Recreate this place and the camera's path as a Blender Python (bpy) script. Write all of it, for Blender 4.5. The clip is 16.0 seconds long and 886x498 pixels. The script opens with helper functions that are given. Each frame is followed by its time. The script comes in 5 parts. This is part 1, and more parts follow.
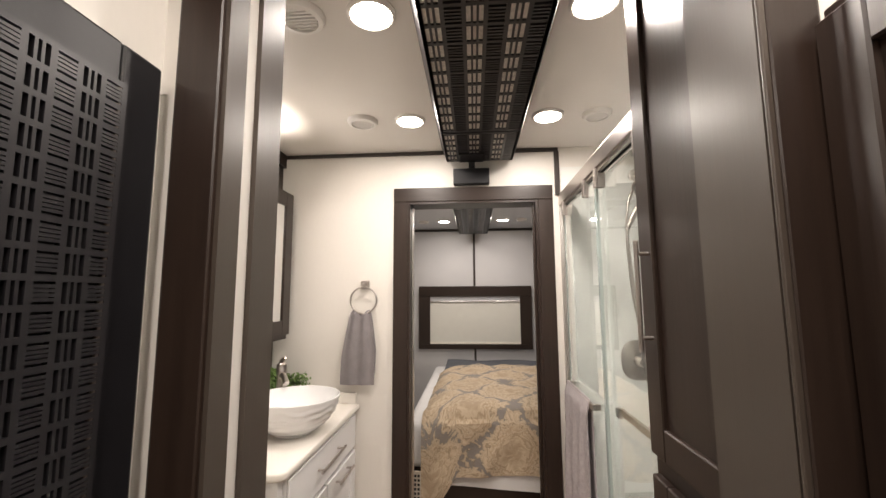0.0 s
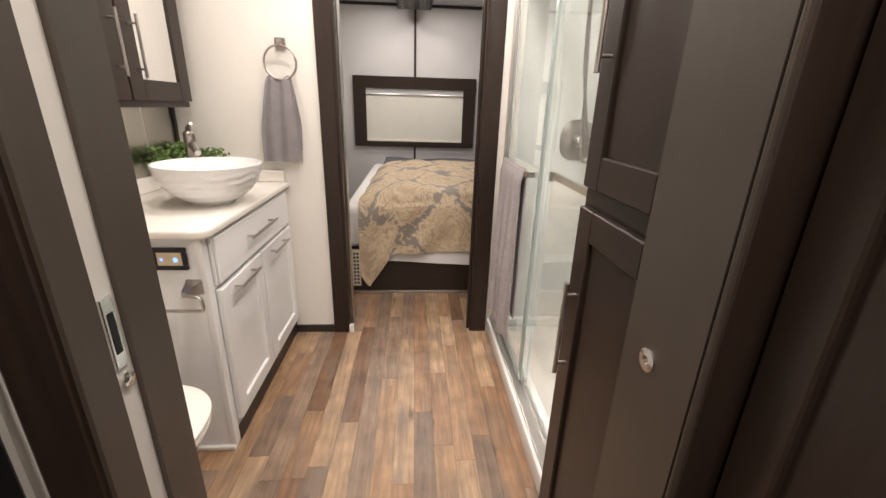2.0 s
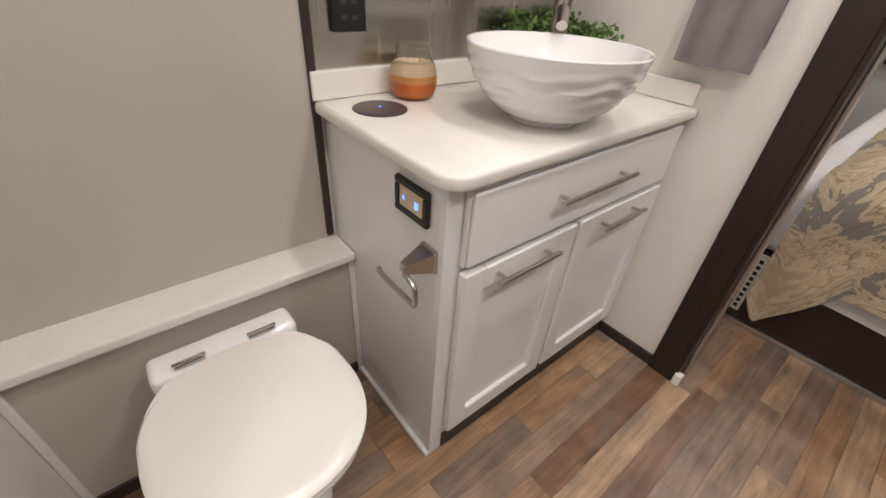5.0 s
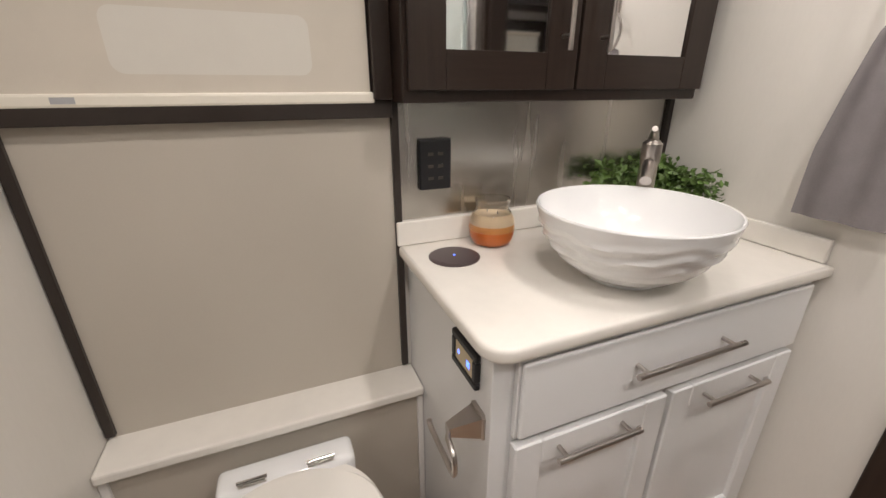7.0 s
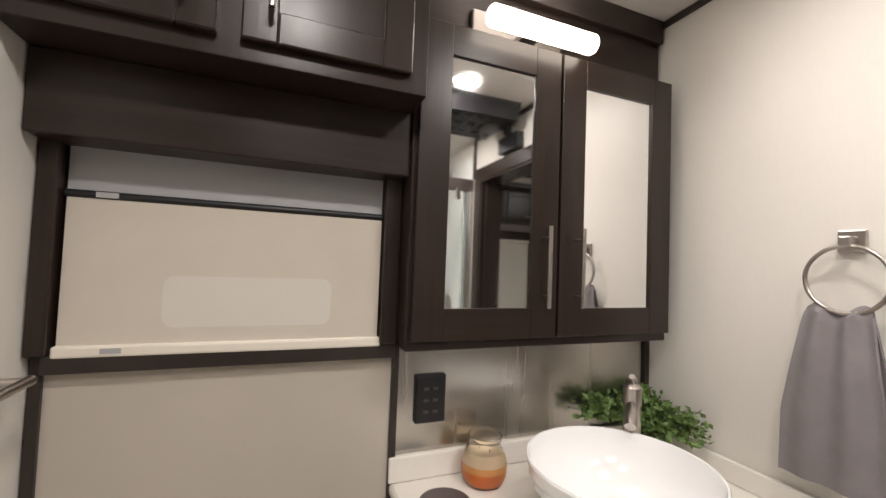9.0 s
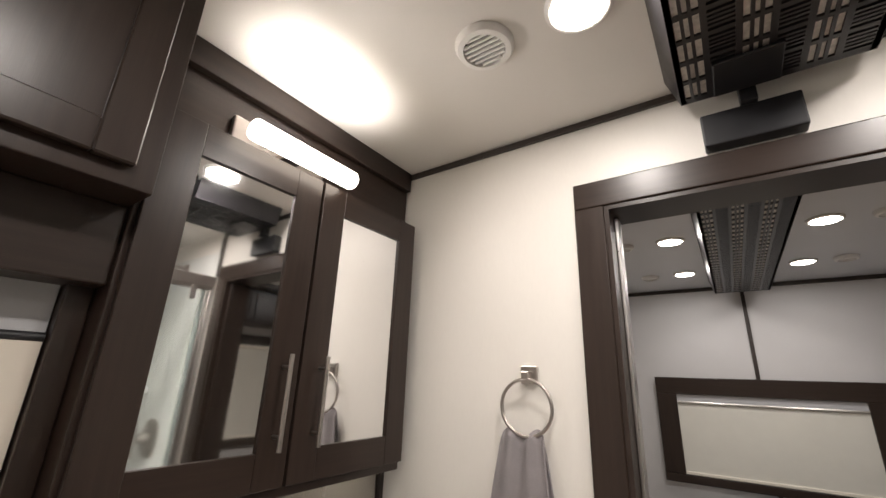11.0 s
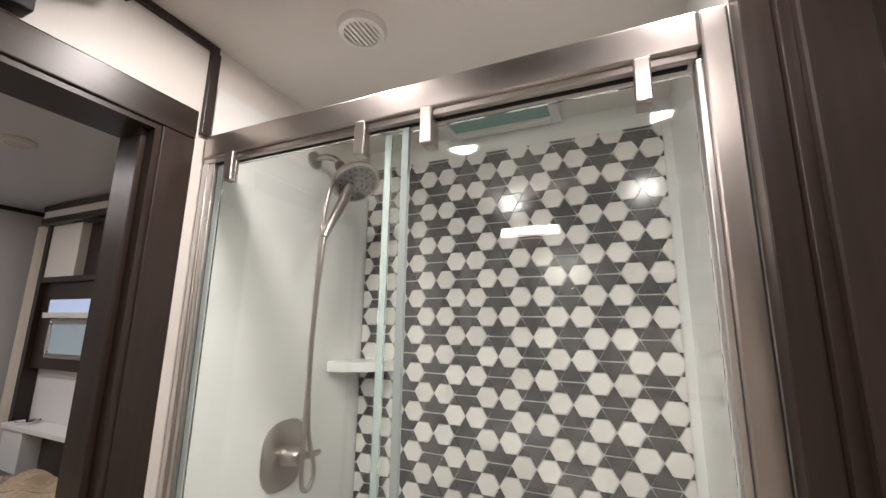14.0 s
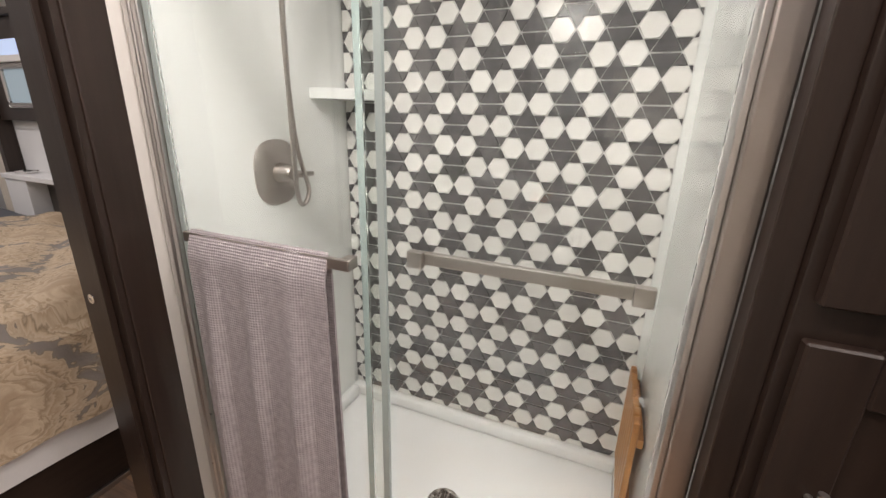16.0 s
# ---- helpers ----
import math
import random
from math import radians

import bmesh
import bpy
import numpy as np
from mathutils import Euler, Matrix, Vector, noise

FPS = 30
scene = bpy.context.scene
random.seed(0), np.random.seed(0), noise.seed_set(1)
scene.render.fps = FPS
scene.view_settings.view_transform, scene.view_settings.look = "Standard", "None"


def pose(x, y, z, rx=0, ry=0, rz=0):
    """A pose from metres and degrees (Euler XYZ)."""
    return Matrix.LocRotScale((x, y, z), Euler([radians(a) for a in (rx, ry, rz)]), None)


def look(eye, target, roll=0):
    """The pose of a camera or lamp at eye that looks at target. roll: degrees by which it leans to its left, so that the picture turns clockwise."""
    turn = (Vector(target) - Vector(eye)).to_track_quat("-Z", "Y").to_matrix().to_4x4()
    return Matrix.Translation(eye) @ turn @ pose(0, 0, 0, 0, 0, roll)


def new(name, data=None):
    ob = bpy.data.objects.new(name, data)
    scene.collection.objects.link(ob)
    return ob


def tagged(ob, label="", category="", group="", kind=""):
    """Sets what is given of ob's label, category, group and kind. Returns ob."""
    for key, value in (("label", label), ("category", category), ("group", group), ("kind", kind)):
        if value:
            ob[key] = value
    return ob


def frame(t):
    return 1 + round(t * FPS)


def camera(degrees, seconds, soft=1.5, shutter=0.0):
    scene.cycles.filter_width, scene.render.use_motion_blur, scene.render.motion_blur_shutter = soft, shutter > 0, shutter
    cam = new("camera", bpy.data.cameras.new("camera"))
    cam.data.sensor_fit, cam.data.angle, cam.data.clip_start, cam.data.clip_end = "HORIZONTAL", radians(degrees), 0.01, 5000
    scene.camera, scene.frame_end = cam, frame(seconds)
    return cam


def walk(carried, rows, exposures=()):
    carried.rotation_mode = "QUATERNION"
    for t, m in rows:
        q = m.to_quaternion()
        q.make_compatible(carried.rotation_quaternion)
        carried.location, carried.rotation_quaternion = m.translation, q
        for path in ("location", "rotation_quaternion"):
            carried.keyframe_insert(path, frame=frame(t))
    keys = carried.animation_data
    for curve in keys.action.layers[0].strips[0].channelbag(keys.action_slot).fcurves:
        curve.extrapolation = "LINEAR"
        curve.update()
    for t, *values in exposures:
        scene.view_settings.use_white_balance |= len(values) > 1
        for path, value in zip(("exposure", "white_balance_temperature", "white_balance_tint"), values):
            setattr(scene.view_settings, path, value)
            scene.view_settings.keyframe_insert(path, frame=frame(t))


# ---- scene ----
cam = camera(95.3, 16.0)
PATH = [
    (0, (0.867, 0.75, 1.463), (0.72, 2.732, 1.69), -0.3),
    (0.5, (0.887, 0.701, 1.432), (0.972, 2.699, 1.437), 0.4),
    (1, (0.888, 0.721, 1.358), (1.063, 2.697, 1.103), 1.0),
    (1.5, (0.88, 0.753, 1.304), (1.067, 2.687, 0.828), 1.5),
    (2, (0.888, 0.865, 1.263), (1.028, 2.747, 0.601), 1.7),
    (2.5, (0.911, 1.064, 1.242), (0.931, 2.896, 0.441), 1.8),
    (3, (0.88, 1.199, 1.224), (0.706, 2.973, 0.317), 2.5),
    (3.5, (0.789, 1.373, 1.184), (0.33, 3.031, 0.165), 2.9),
    (4, (0.698, 1.555, 1.161), (-0.053, 3.034, 0.043), 4.0),
    (4.2, (0.672, 1.592, 1.151), (-0.192, 2.984, 0.003), 4.2),
    (6.3, (0.668, 1.845, 1.185), (-0.898, 2.575, 0.177), 2.0),
    (6.5, (0.668, 1.84, 1.214), (-0.928, 2.568, 0.254), 1.5),
    (7, (0.685, 1.847, 1.257), (-1.041, 2.541, 0.521), -0.2),
    (7.5, (0.694, 1.842, 1.301), (-1.117, 2.544, 0.823), -0.6),
    (8, (0.705, 1.836, 1.347), (-1.151, 2.54, 1.105), -0.9),
    (8.2, (0.714, 1.834, 1.368), (-1.153, 2.535, 1.217), -0.9),
    (10.5, (0.789, 1.809, 1.497), (-0.802, 2.883, 2.06), 1.6),
    (11, (0.743, 1.856, 1.508), (-0.356, 3.414, 2.112), 2.1),
    (11.5, (0.717, 1.915, 1.515), (0.377, 3.787, 2.133), 3.0),
    (12, (0.749, 1.982, 1.522), (1.221, 3.806, 2.19), 3.4),
    (12.5, (0.826, 2.035, 1.556), (1.918, 3.542, 2.288), 3.0),
    (13, (0.829, 2.016, 1.565), (2.302, 3.153, 2.298), 1.9),
    (13.5, (0.726, 1.993, 1.555), (2.399, 2.889, 2.186), 1.0),
    (14, (0.68, 1.979, 1.514), (2.472, 2.778, 1.9), 0.9),
    (14.5, (0.689, 1.979, 1.452), (2.531, 2.755, 1.524), 1.1),
    (15, (0.711, 1.978, 1.387), (2.535, 2.758, 1.135), 1.4),
    (15.5, (0.72, 1.983, 1.336), (2.511, 2.739, 0.866), 1.4),
    (16, (0.727, 1.983, 1.293), (2.488, 2.712, 0.686), 1.5),
]
walk(cam, [(t, look(eye, target, roll)) for t, eye, target, roll in PATH],
     exposures=[(0, 0.2, 6700, 12), (1, 0.4, 6700, 13), (2.2, 0.45, 6600, 12), (3, 0.28, 6550, 12), (4, 0.08, 6350, 11), (7, -0.03, 6350, 11), (11, -0.1, 6400, 11),
                (13.5, -0.15, 6350, 14), (14.5, 0.0, 6350, 15), (16, 0.25, 6350, 15)])
# ---------------------------------------------------------------- light
world = bpy.data.worlds.new("world")
scene.world = world
world.use_nodes = True
world.node_tree.nodes["Background"].inputs[0].default_value = (0.55, 0.7, 1.0, 1)
world.node_tree.nodes["Background"].inputs[1].default_value = 0.6
scene.view_settings.exposure = 0.0
LAMP_COLOUR = (1.0, 0.92, 0.85)


def disc_lamp(x, y, z, watts, radius=0.055, colour=LAMP_COLOUR):
    data = bpy.data.lights.new("puck_glow", "AREA")
    data.shape, data.size, data.energy, data.color = "DISK", radius * 2, watts, colour
    ob = new("puck_glow", data)
    ob.matrix_basis = pose(x, y, z)
    return ob


CEIL = 2.285
BATH_PUCKS = [(0.58, 1.83), (0.58, 2.56), (1.22, 1.83), (1.22, 2.56)]
BED_PUCKS = [(0.55, 4.35), (1.20, 4.33), (0.55, 5.18), (1.20, 5.15)]
# hall pucks are unseen, added to brighten the hall
ADDED_HALL_PUCKS = [(0.74, 0.45), (1.06, 0.95), (0.86, -0.4)]
for px, py in BATH_PUCKS:
    disc_lamp(px, py, CEIL - 0.018, 6.2)
for px, py in BED_PUCKS:
    disc_lamp(px, py, CEIL - 0.018, 4.5, colour=(1.0, 0.93, 0.87))
for px, py in ADDED_HALL_PUCKS:
    disc_lamp(px, py, CEIL - 0.018, 7.0)
bar = bpy.data.lights.new("vanity_glow", "AREA")
bar.shape, bar.size, bar.size_y, bar.energy, bar.color = "RECTANGLE", 0.30, 0.04, 2.0, LAMP_COLOUR
bar_ob = new("vanity_glow", bar)
bar_ob.matrix_basis = pose(-0.055, 2.425, 2.045, 0, -60, 0) @ pose(0, 0, 0, 0, 0, 90)
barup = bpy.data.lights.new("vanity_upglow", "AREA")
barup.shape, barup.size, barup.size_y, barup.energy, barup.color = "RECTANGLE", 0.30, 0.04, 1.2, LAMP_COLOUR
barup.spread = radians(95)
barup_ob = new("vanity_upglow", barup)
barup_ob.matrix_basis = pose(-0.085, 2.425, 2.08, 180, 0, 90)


# ---------------------------------------------------------------- materials
def material(name, colour, rough=0.5, metal=0.0, vary=0.12, scale=6.0, stretch=(1, 1, 1), bump=0.02, fine=120.0, piece=0.0, spec=0.5, coat=0.0):
    m = bpy.data.materials.new(name)
    m.use_nodes = True
    nt = m.node_tree
    b = nt.nodes["Principled BSDF"]
    b.inputs["Roughness"].default_value = rough
    b.inputs["Metallic"].default_value = metal
    b.inputs["Specular IOR Level"].default_value = spec
    b.inputs["Coat Weight"].default_value = coat
    b.inputs["Coat Roughness"].default_value = 0.15
    co = nt.nodes.new("ShaderNodeTexCoord")
    mp = nt.nodes.new("ShaderNodeMapping")
    mp.inputs["Scale"].default_value = stretch
    nt.links.new(co.outputs["Object"], mp.inputs["Vector"])
    n1 = nt.nodes.new("ShaderNodeTexNoise")
    n1.inputs["Scale"].default_value, n1.inputs["Detail"].default_value = scale, 5
    n2 = nt.nodes.new("ShaderNodeTexNoise")
    n2.inputs["Scale"].default_value, n2.inputs["Detail"].default_value = fine, 3
    for n in (n1, n2):
        nt.links.new(mp.outputs[0], n.inputs["Vector"])
    mix = nt.nodes.new("ShaderNodeMath")
    mix.operation = "MULTIPLY_ADD"
    nt.links.new(n2.outputs[0], mix.inputs[0])
    mix.inputs[1].default_value = 0.35
    nt.links.new(n1.outputs[0], mix.inputs[2])
    ramp = nt.nodes.new("ShaderNodeMapRange")
    ramp.inputs["From Min"].default_value, ramp.inputs["From Max"].default_value = 0.35, 1.0
    ramp.inputs["To Min"].default_value, ramp.inputs["To Max"].default_value = 1 - vary, 1 + vary
    nt.links.new(mix.outputs[0], ramp.inputs["Value"])
    value = ramp.outputs[0]
    if piece:
        info = nt.nodes.new("ShaderNodeObjectInfo")
        rr = nt.nodes.new("ShaderNodeMapRange")
        rr.inputs["To Min"].default_value, rr.inputs["To Max"].default_value = 1 - piece, 1 + piece
        nt.links.new(info.outputs["Random"], rr.inputs["Value"])
        mul = nt.nodes.new("ShaderNodeMath")
        mul.operation = "MULTIPLY"
        nt.links.new(value, mul.inputs[0])
        nt.links.new(rr.outputs[0], mul.inputs[1])
        value = mul.outputs[0]
    tint = nt.nodes.new("ShaderNodeVectorMath")
    tint.operation = "SCALE"
    tint.inputs[0].default_value = colour
    nt.links.new(value, tint.inputs["Scale"])
    nt.links.new(tint.outputs[0], b.inputs["Base Color"])
    if bump:
        bp = nt.nodes.new("ShaderNodeBump")
        bp.inputs["Strength"].default_value, bp.inputs["Distance"].default_value = min(1, bump * 10), 0.002
        nt.links.new(mix.outputs[0], bp.inputs["Height"])
        nt.links.new(bp.outputs[0], b.inputs["Normal"])
    rv = nt.nodes.new("ShaderNodeMapRange")
    rv.inputs["To Min"].default_value, rv.inputs["To Max"].default_value = max(0, rough - 0.06), min(1, rough + 0.06)
    nt.links.new(n1.outputs[0], rv.inputs["Value"])
    nt.links.new(rv.outputs[0], b.inputs["Roughness"])
    return m


def glowing(name, colour, strength):
    m = bpy.data.materials.new(name)
    m.use_nodes = True
    b = m.node_tree.nodes["Principled BSDF"]
    b.inputs["Base Color"].default_value = (*colour, 1)
    b.inputs["Emission Color"].default_value = (*colour, 1)
    b.inputs["Emission Strength"].default_value = strength
    return m


def clear(name, colour=(1, 1, 1), rough=0.0, ior=1.45):
    m = bpy.data.materials.new(name)
    m.use_nodes = True
    b = m.node_tree.nodes["Principled BSDF"]
    b.inputs["Base Color"].default_value = (*colour, 1)
    b.inputs["Transmission Weight"].default_value = 1.0
    b.inputs["Roughness"].default_value = rough
    b.inputs["IOR"].default_value = ior
    return m


M_WALL = material("cream_wallboard", (0.74, 0.71, 0.66), 0.45, vary=0.04, scale=3, stretch=(1, 1, 0.25), bump=0.012, fine=160)
M_PANEL = material("beige_wall_panel", (0.52, 0.475, 0.41), 0.42, vary=0.04, scale=2, bump=0.01, fine=200)
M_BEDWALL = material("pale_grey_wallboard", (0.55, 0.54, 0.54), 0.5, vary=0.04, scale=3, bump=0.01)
M_CEIL = material("ceiling_vinyl", (0.72, 0.69, 0.65), 0.38, vary=0.03, scale=4, bump=0.008, fine=260)
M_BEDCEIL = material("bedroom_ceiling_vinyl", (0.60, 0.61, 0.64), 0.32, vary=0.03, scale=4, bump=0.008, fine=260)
M_WOOD = material("espresso_wood", (0.025, 0.0155, 0.0115), 0.32, vary=0.3, scale=5, stretch=(14, 14, 0.7), bump=0.01, fine=50, spec=0.42)
M_WOODH = material("espresso_wood_across", (0.025, 0.0155, 0.0115), 0.32, vary=0.3, scale=5, stretch=(0.7, 0.7, 14), bump=0.01, fine=50, spec=0.42)
M_TRIM = material("dark_trim_strip", (0.030, 0.022, 0.018), 0.4, vary=0.15, scale=12, bump=0.01)
M_DOORP = material("taupe_jamb_laminate", (0.058, 0.045, 0.036), 0.34, vary=0.08, scale=5, stretch=(14, 14, 0.7), bump=0.008, fine=50)
M_PAINT = material("white_cabinet_paint", (0.78, 0.78, 0.78), 0.33, vary=0.02, scale=4, bump=0.008, fine=200)
M_QUARTZ = material("cream_solid_surface", (0.80, 0.765, 0.71), 0.22, vary=0.05, scale=9, bump=0.0, fine=40)
M_CERAMIC = material("white_glazed_ceramic", (0.86, 0.86, 0.86), 0.08, vary=0.01, bump=0.0, coat=0.5)
M_TOILET = material("cream_toilet_plastic", (0.80, 0.77, 0.72), 0.2, vary=0.02, bump=0.0)
M_NICKEL = material("brushed_nickel", (0.50, 0.46, 0.43), 0.30, 1.0, vary=0.05, scale=12, bump=0.0)
M_CHROME = material("polished_chrome", (0.75, 0.74, 0.73), 0.1, 1.0, vary=0.02, bump=0.0)
M_ALU = material("satin_aluminium", (0.66, 0.64, 0.62), 0.3, 1.0, vary=0.05, scale=20, bump=0.005)
M_STEEL = material("stainless_sheet", (0.50, 0.475, 0.44), 0.26, 1.0, vary=0.08, scale=3, stretch=(1, 9, 0.5), bump=0.004)
M_BLACK = material("black_plastic", (0.010, 0.010, 0.012), 0.42, vary=0.15, scale=20, bump=0.01)
M_GRILLE = material("dark_grille_plastic", (0.014, 0.013, 0.015), 0.36, vary=0.15, scale=20, bump=0.008)
M_FILTER = material("filter_mesh", (0.72, 0.69, 0.64), 0.6, vary=0.25, scale=60, bump=0.02)
M_HOLE = material("dark_hole", (0.01, 0.01, 0.01), 0.8, bump=0.0)
M_NOZZLE = material("grey_nozzle_rubber", (0.17, 0.165, 0.16), 0.4, vary=0.3, scale=60, bump=0.0)
M_WHITEP = material("white_plastic", (0.78, 0.76, 0.73), 0.35, vary=0.02, bump=0.0)
M_SURR = material("white_marble_surround", (0.80, 0.81, 0.785), 0.2, vary=0.045, scale=2.4, bump=0.0, fine=14)
M_PAN = material("white_acrylic_pan", (0.84, 0.84, 0.83), 0.16, vary=0.02, bump=0.0)
M_TILEW = material("white_tile_glaze", (0.74, 0.725, 0.69), 0.16, vary=0.07, scale=14, bump=0.01, fine=60, piece=0.07)
M_TILEG = material("grey_tile_glaze", (0.125, 0.12, 0.12), 0.14, vary=0.30, scale=18, bump=0.02, fine=60, piece=0.30)
M_GROUT = material("pale_grout", (0.70, 0.69, 0.67), 0.75, vary=0.06, scale=40, bump=0.02)
M_TEAK = material("oiled_teak", (0.42, 0.19, 0.06), 0.4, vary=0.3, scale=7, stretch=(10, 10, 0.8), bump=0.02, fine=60)
M_TOWELG = material("grey_terry", (0.22, 0.20, 0.205), 0.95, vary=0.12, scale=20, bump=0.06, fine=300)
M_SHEET = material("white_sheet", (0.74, 0.73, 0.72), 0.85, vary=0.05, scale=8, bump=0.02)
M_GREYSHEET = material("slate_blanket", (0.10, 0.105, 0.12), 0.9, vary=0.12, scale=9, bump=0.03)
M_SHADE = material("beige_roller_fabric", (0.63, 0.575, 0.495), 0.85, vary=0.04, scale=12, bump=0.02, fine=400)
M_SHADEW = material("ivory_roller_fabric", (0.70, 0.685, 0.62), 0.85, vary=0.03, scale=12, bump=0.02, fine=400)
M_SHADELIT = material("lit_patch_fabric", (0.68, 0.645, 0.58), 0.8, vary=0.03, scale=12, bump=0.02, fine=400)
M_SHADEG = material("grey_film_shade", (0.42, 0.42, 0.43), 0.6, vary=0.03, bump=0.0)
M_IVORY = material("ivory_hem_bar", (0.82, 0.77, 0.67), 0.4, vary=0.02, bump=0.0)
M_LEAF = material("boxwood_leaf", (0.12, 0.20, 0.05), 0.45, vary=0.35, scale=40, bump=0.0)
M_STEM = material("plant_stem", (0.07, 0.09, 0.03), 0.7, bump=0.0)
M_WAX = material("orange_candle_wax", (0.85, 0.24, 0.03), 0.4, vary=0.1, scale=20, bump=0.0)
M_WAXTOP = material("pale_candle_wax", (0.85, 0.70, 0.50), 0.4, vary=0.05, scale=20, bump=0.0)
M_WAXMID = material("peach_candle_wax", (0.86, 0.42, 0.13), 0.4, vary=0.1, scale=20, bump=0.0)
M_BROWNDISC = material("bronze_plastic", (0.075, 0.055, 0.055), 0.35, vary=0.1, bump=0.0)
M_TEAL = material("smoked_skylight_dome", (0.25, 0.40, 0.37), 0.25, vary=0.05, bump=0.0)
M_LENS = glowing("lamp_lens", (1.0, 0.93, 0.82), 14.0)
M_BARLENS = glowing("vanity_lamp_lens", (1.0, 0.90, 0.76), 10.0)
M_BLUE = glowing("blue_indicator", (0.10, 0.20, 1.0), 3.0)
M_DAY = glowing("daylight_behind_glass", (0.30, 0.38, 0.42), 0.3)
M_SHADEDAY = glowing("daylit_blind_fabric", (0.50, 0.62, 0.85), 0.45)
M_SCREEN = glowing("amber_display", (0.55, 0.45, 0.28), 0.05)
M_GLASS = clear("shower_glass", (0.93, 0.975, 0.955))
M_JAR = clear("candle_glass", (1.0, 0.97, 0.92))
M_EDGE = material("green_glass_edge", (0.36, 0.42, 0.40), 0.15, vary=0.05, bump=0.0)
M_MIRROR = material("mirror_silver", (0.90, 0.90, 0.90), 0.015, 1.0, vary=0.0, bump=0.0)


def floor_material():
    """Rustic vinyl planks: each strip its own brown, with grain along its length and darker knots."""
    m = bpy.data.materials.new("rustic_plank_vinyl")
    m.use_nodes = True
    nt = m.node_tree
    b = nt.nodes["Principled BSDF"]
    co = nt.nodes.new("ShaderNodeTexCoord")
    info = nt.nodes.new("ShaderNodeObjectInfo")
    shift = nt.nodes.new("ShaderNodeVectorMath")
    shift.operation = "MULTIPLY_ADD"
    nt.links.new(info.outputs["Random"], shift.inputs[0])
    shift.inputs[1].default_value = (31, 57, 0)
    nt.links.new(co.outputs["Object"], shift.inputs[2])
    mp = nt.nodes.new("ShaderNodeMapping")
    mp.inputs["Scale"].default_value = (22, 1.6, 1)
    nt.links.new(shift.outputs[0], mp.inputs["Vector"])
    grain = nt.nodes.new("ShaderNodeTexNoise")
    grain.inputs["Scale"].default_value, grain.inputs["Detail"].default_value = 2.2, 9
    grain.inputs["Roughness"].default_value = 0.68
    grain.inputs["Distortion"].default_value = 0.6
    nt.links.new(mp.outputs[0], grain.inputs["Vector"])
    blotch = nt.nodes.new("ShaderNodeTexNoise")
    blotch.inputs["Scale"].default_value, blotch.inputs["Detail"].default_value = 9, 4
    nt.links.new(shift.outputs[0], blotch.inputs["Vector"])
    base = nt.nodes.new("ShaderNodeValToRGB")
    el = base.color_ramp.elements
    el[0].position, el[0].color = 0.0, (0.150, 0.082, 0.048, 1)
    el[1].position, el[1].color = 0.93, (0.36, 0.245, 0.155, 1)
    for p, c in ((0.13, (0.235, 0.138, 0.080)), (0.27, (0.165, 0.112, 0.080)), (0.38, (0.27, 0.165, 0.095)), (0.50, (0.205, 0.140, 0.098)), (0.62, (0.25, 0.142, 0.075)), (0.73, (0.30, 0.20, 0.125)), (0.84, (0.19, 0.125, 0.088))):
        e = el.new(p)
        e.color = (*c, 1)
    base.color_ramp.interpolation = "CONSTANT"
    nt.links.new(info.outputs["Random"], base.inputs[0])
    g = nt.nodes.new("ShaderNodeMapRange")
    g.inputs["From Min"].default_value, g.inputs["From Max"].default_value = 0.3, 0.72
    g.inputs["To Min"].default_value, g.inputs["To Max"].default_value = 0.75, 1.75
    nt.links.new(grain.outputs[0], g.inputs["Value"])
    bl = nt.nodes.new("ShaderNodeMapRange")
    bl.inputs["From Min"].default_value, bl.inputs["From Max"].default_value = 0.3, 0.7
    bl.inputs["To Min"].default_value, bl.inputs["To Max"].default_value = 0.75, 1.2
    nt.links.new(blotch.outputs[0], bl.inputs["Value"])
    mul = nt.nodes.new("ShaderNodeMath")
    mul.operation = "MULTIPLY"
    nt.links.new(g.outputs[0], mul.inputs[0])
    nt.links.new(bl.outputs[0], mul.inputs[1])
    tint = nt.nodes.new("ShaderNodeVectorMath")
    tint.operation = "SCALE"
    nt.links.new(base.outputs[0], tint.inputs[0])
    nt.links.new(mul.outputs[0], tint.inputs["Scale"])
    # grey weathering in long streaks, and small dark knots
    worn = nt.nodes.new("ShaderNodeTexNoise")
    worn.inputs["Scale"].default_value, worn.inputs["Detail"].default_value = 1.0, 6
    mp2 = nt.nodes.new("ShaderNodeMapping")
    mp2.inputs["Scale"].default_value = (16, 3.2, 1)
    nt.links.new(shift.outputs[0], mp2.inputs["Vector"])
    nt.links.new(mp2.outputs[0], worn.inputs["Vector"])
    wr = nt.nodes.new("ShaderNodeMapRange")
    wr.inputs["From Min"].default_value, wr.inputs["From Max"].default_value = 0.50, 0.68
    wr.inputs["To Max"].default_value = 0.65
    nt.links.new(worn.outputs[0], wr.inputs["Value"])
    grey = nt.nodes.new("ShaderNodeMix")
    grey.data_type = "RGBA"
    nt.links.new(wr.outputs[0], grey.inputs[0])
    nt.links.new(tint.outputs[0], grey.inputs[6])
    grey.inputs[7].default_value = (0.17, 0.135, 0.112, 1)
    knots = nt.nodes.new("ShaderNodeTexVoronoi")
    knots.inputs["Scale"].default_value = 1.0
    mp3 = nt.nodes.new("ShaderNodeMapping")
    mp3.inputs["Scale"].default_value = (7, 2.6, 1)
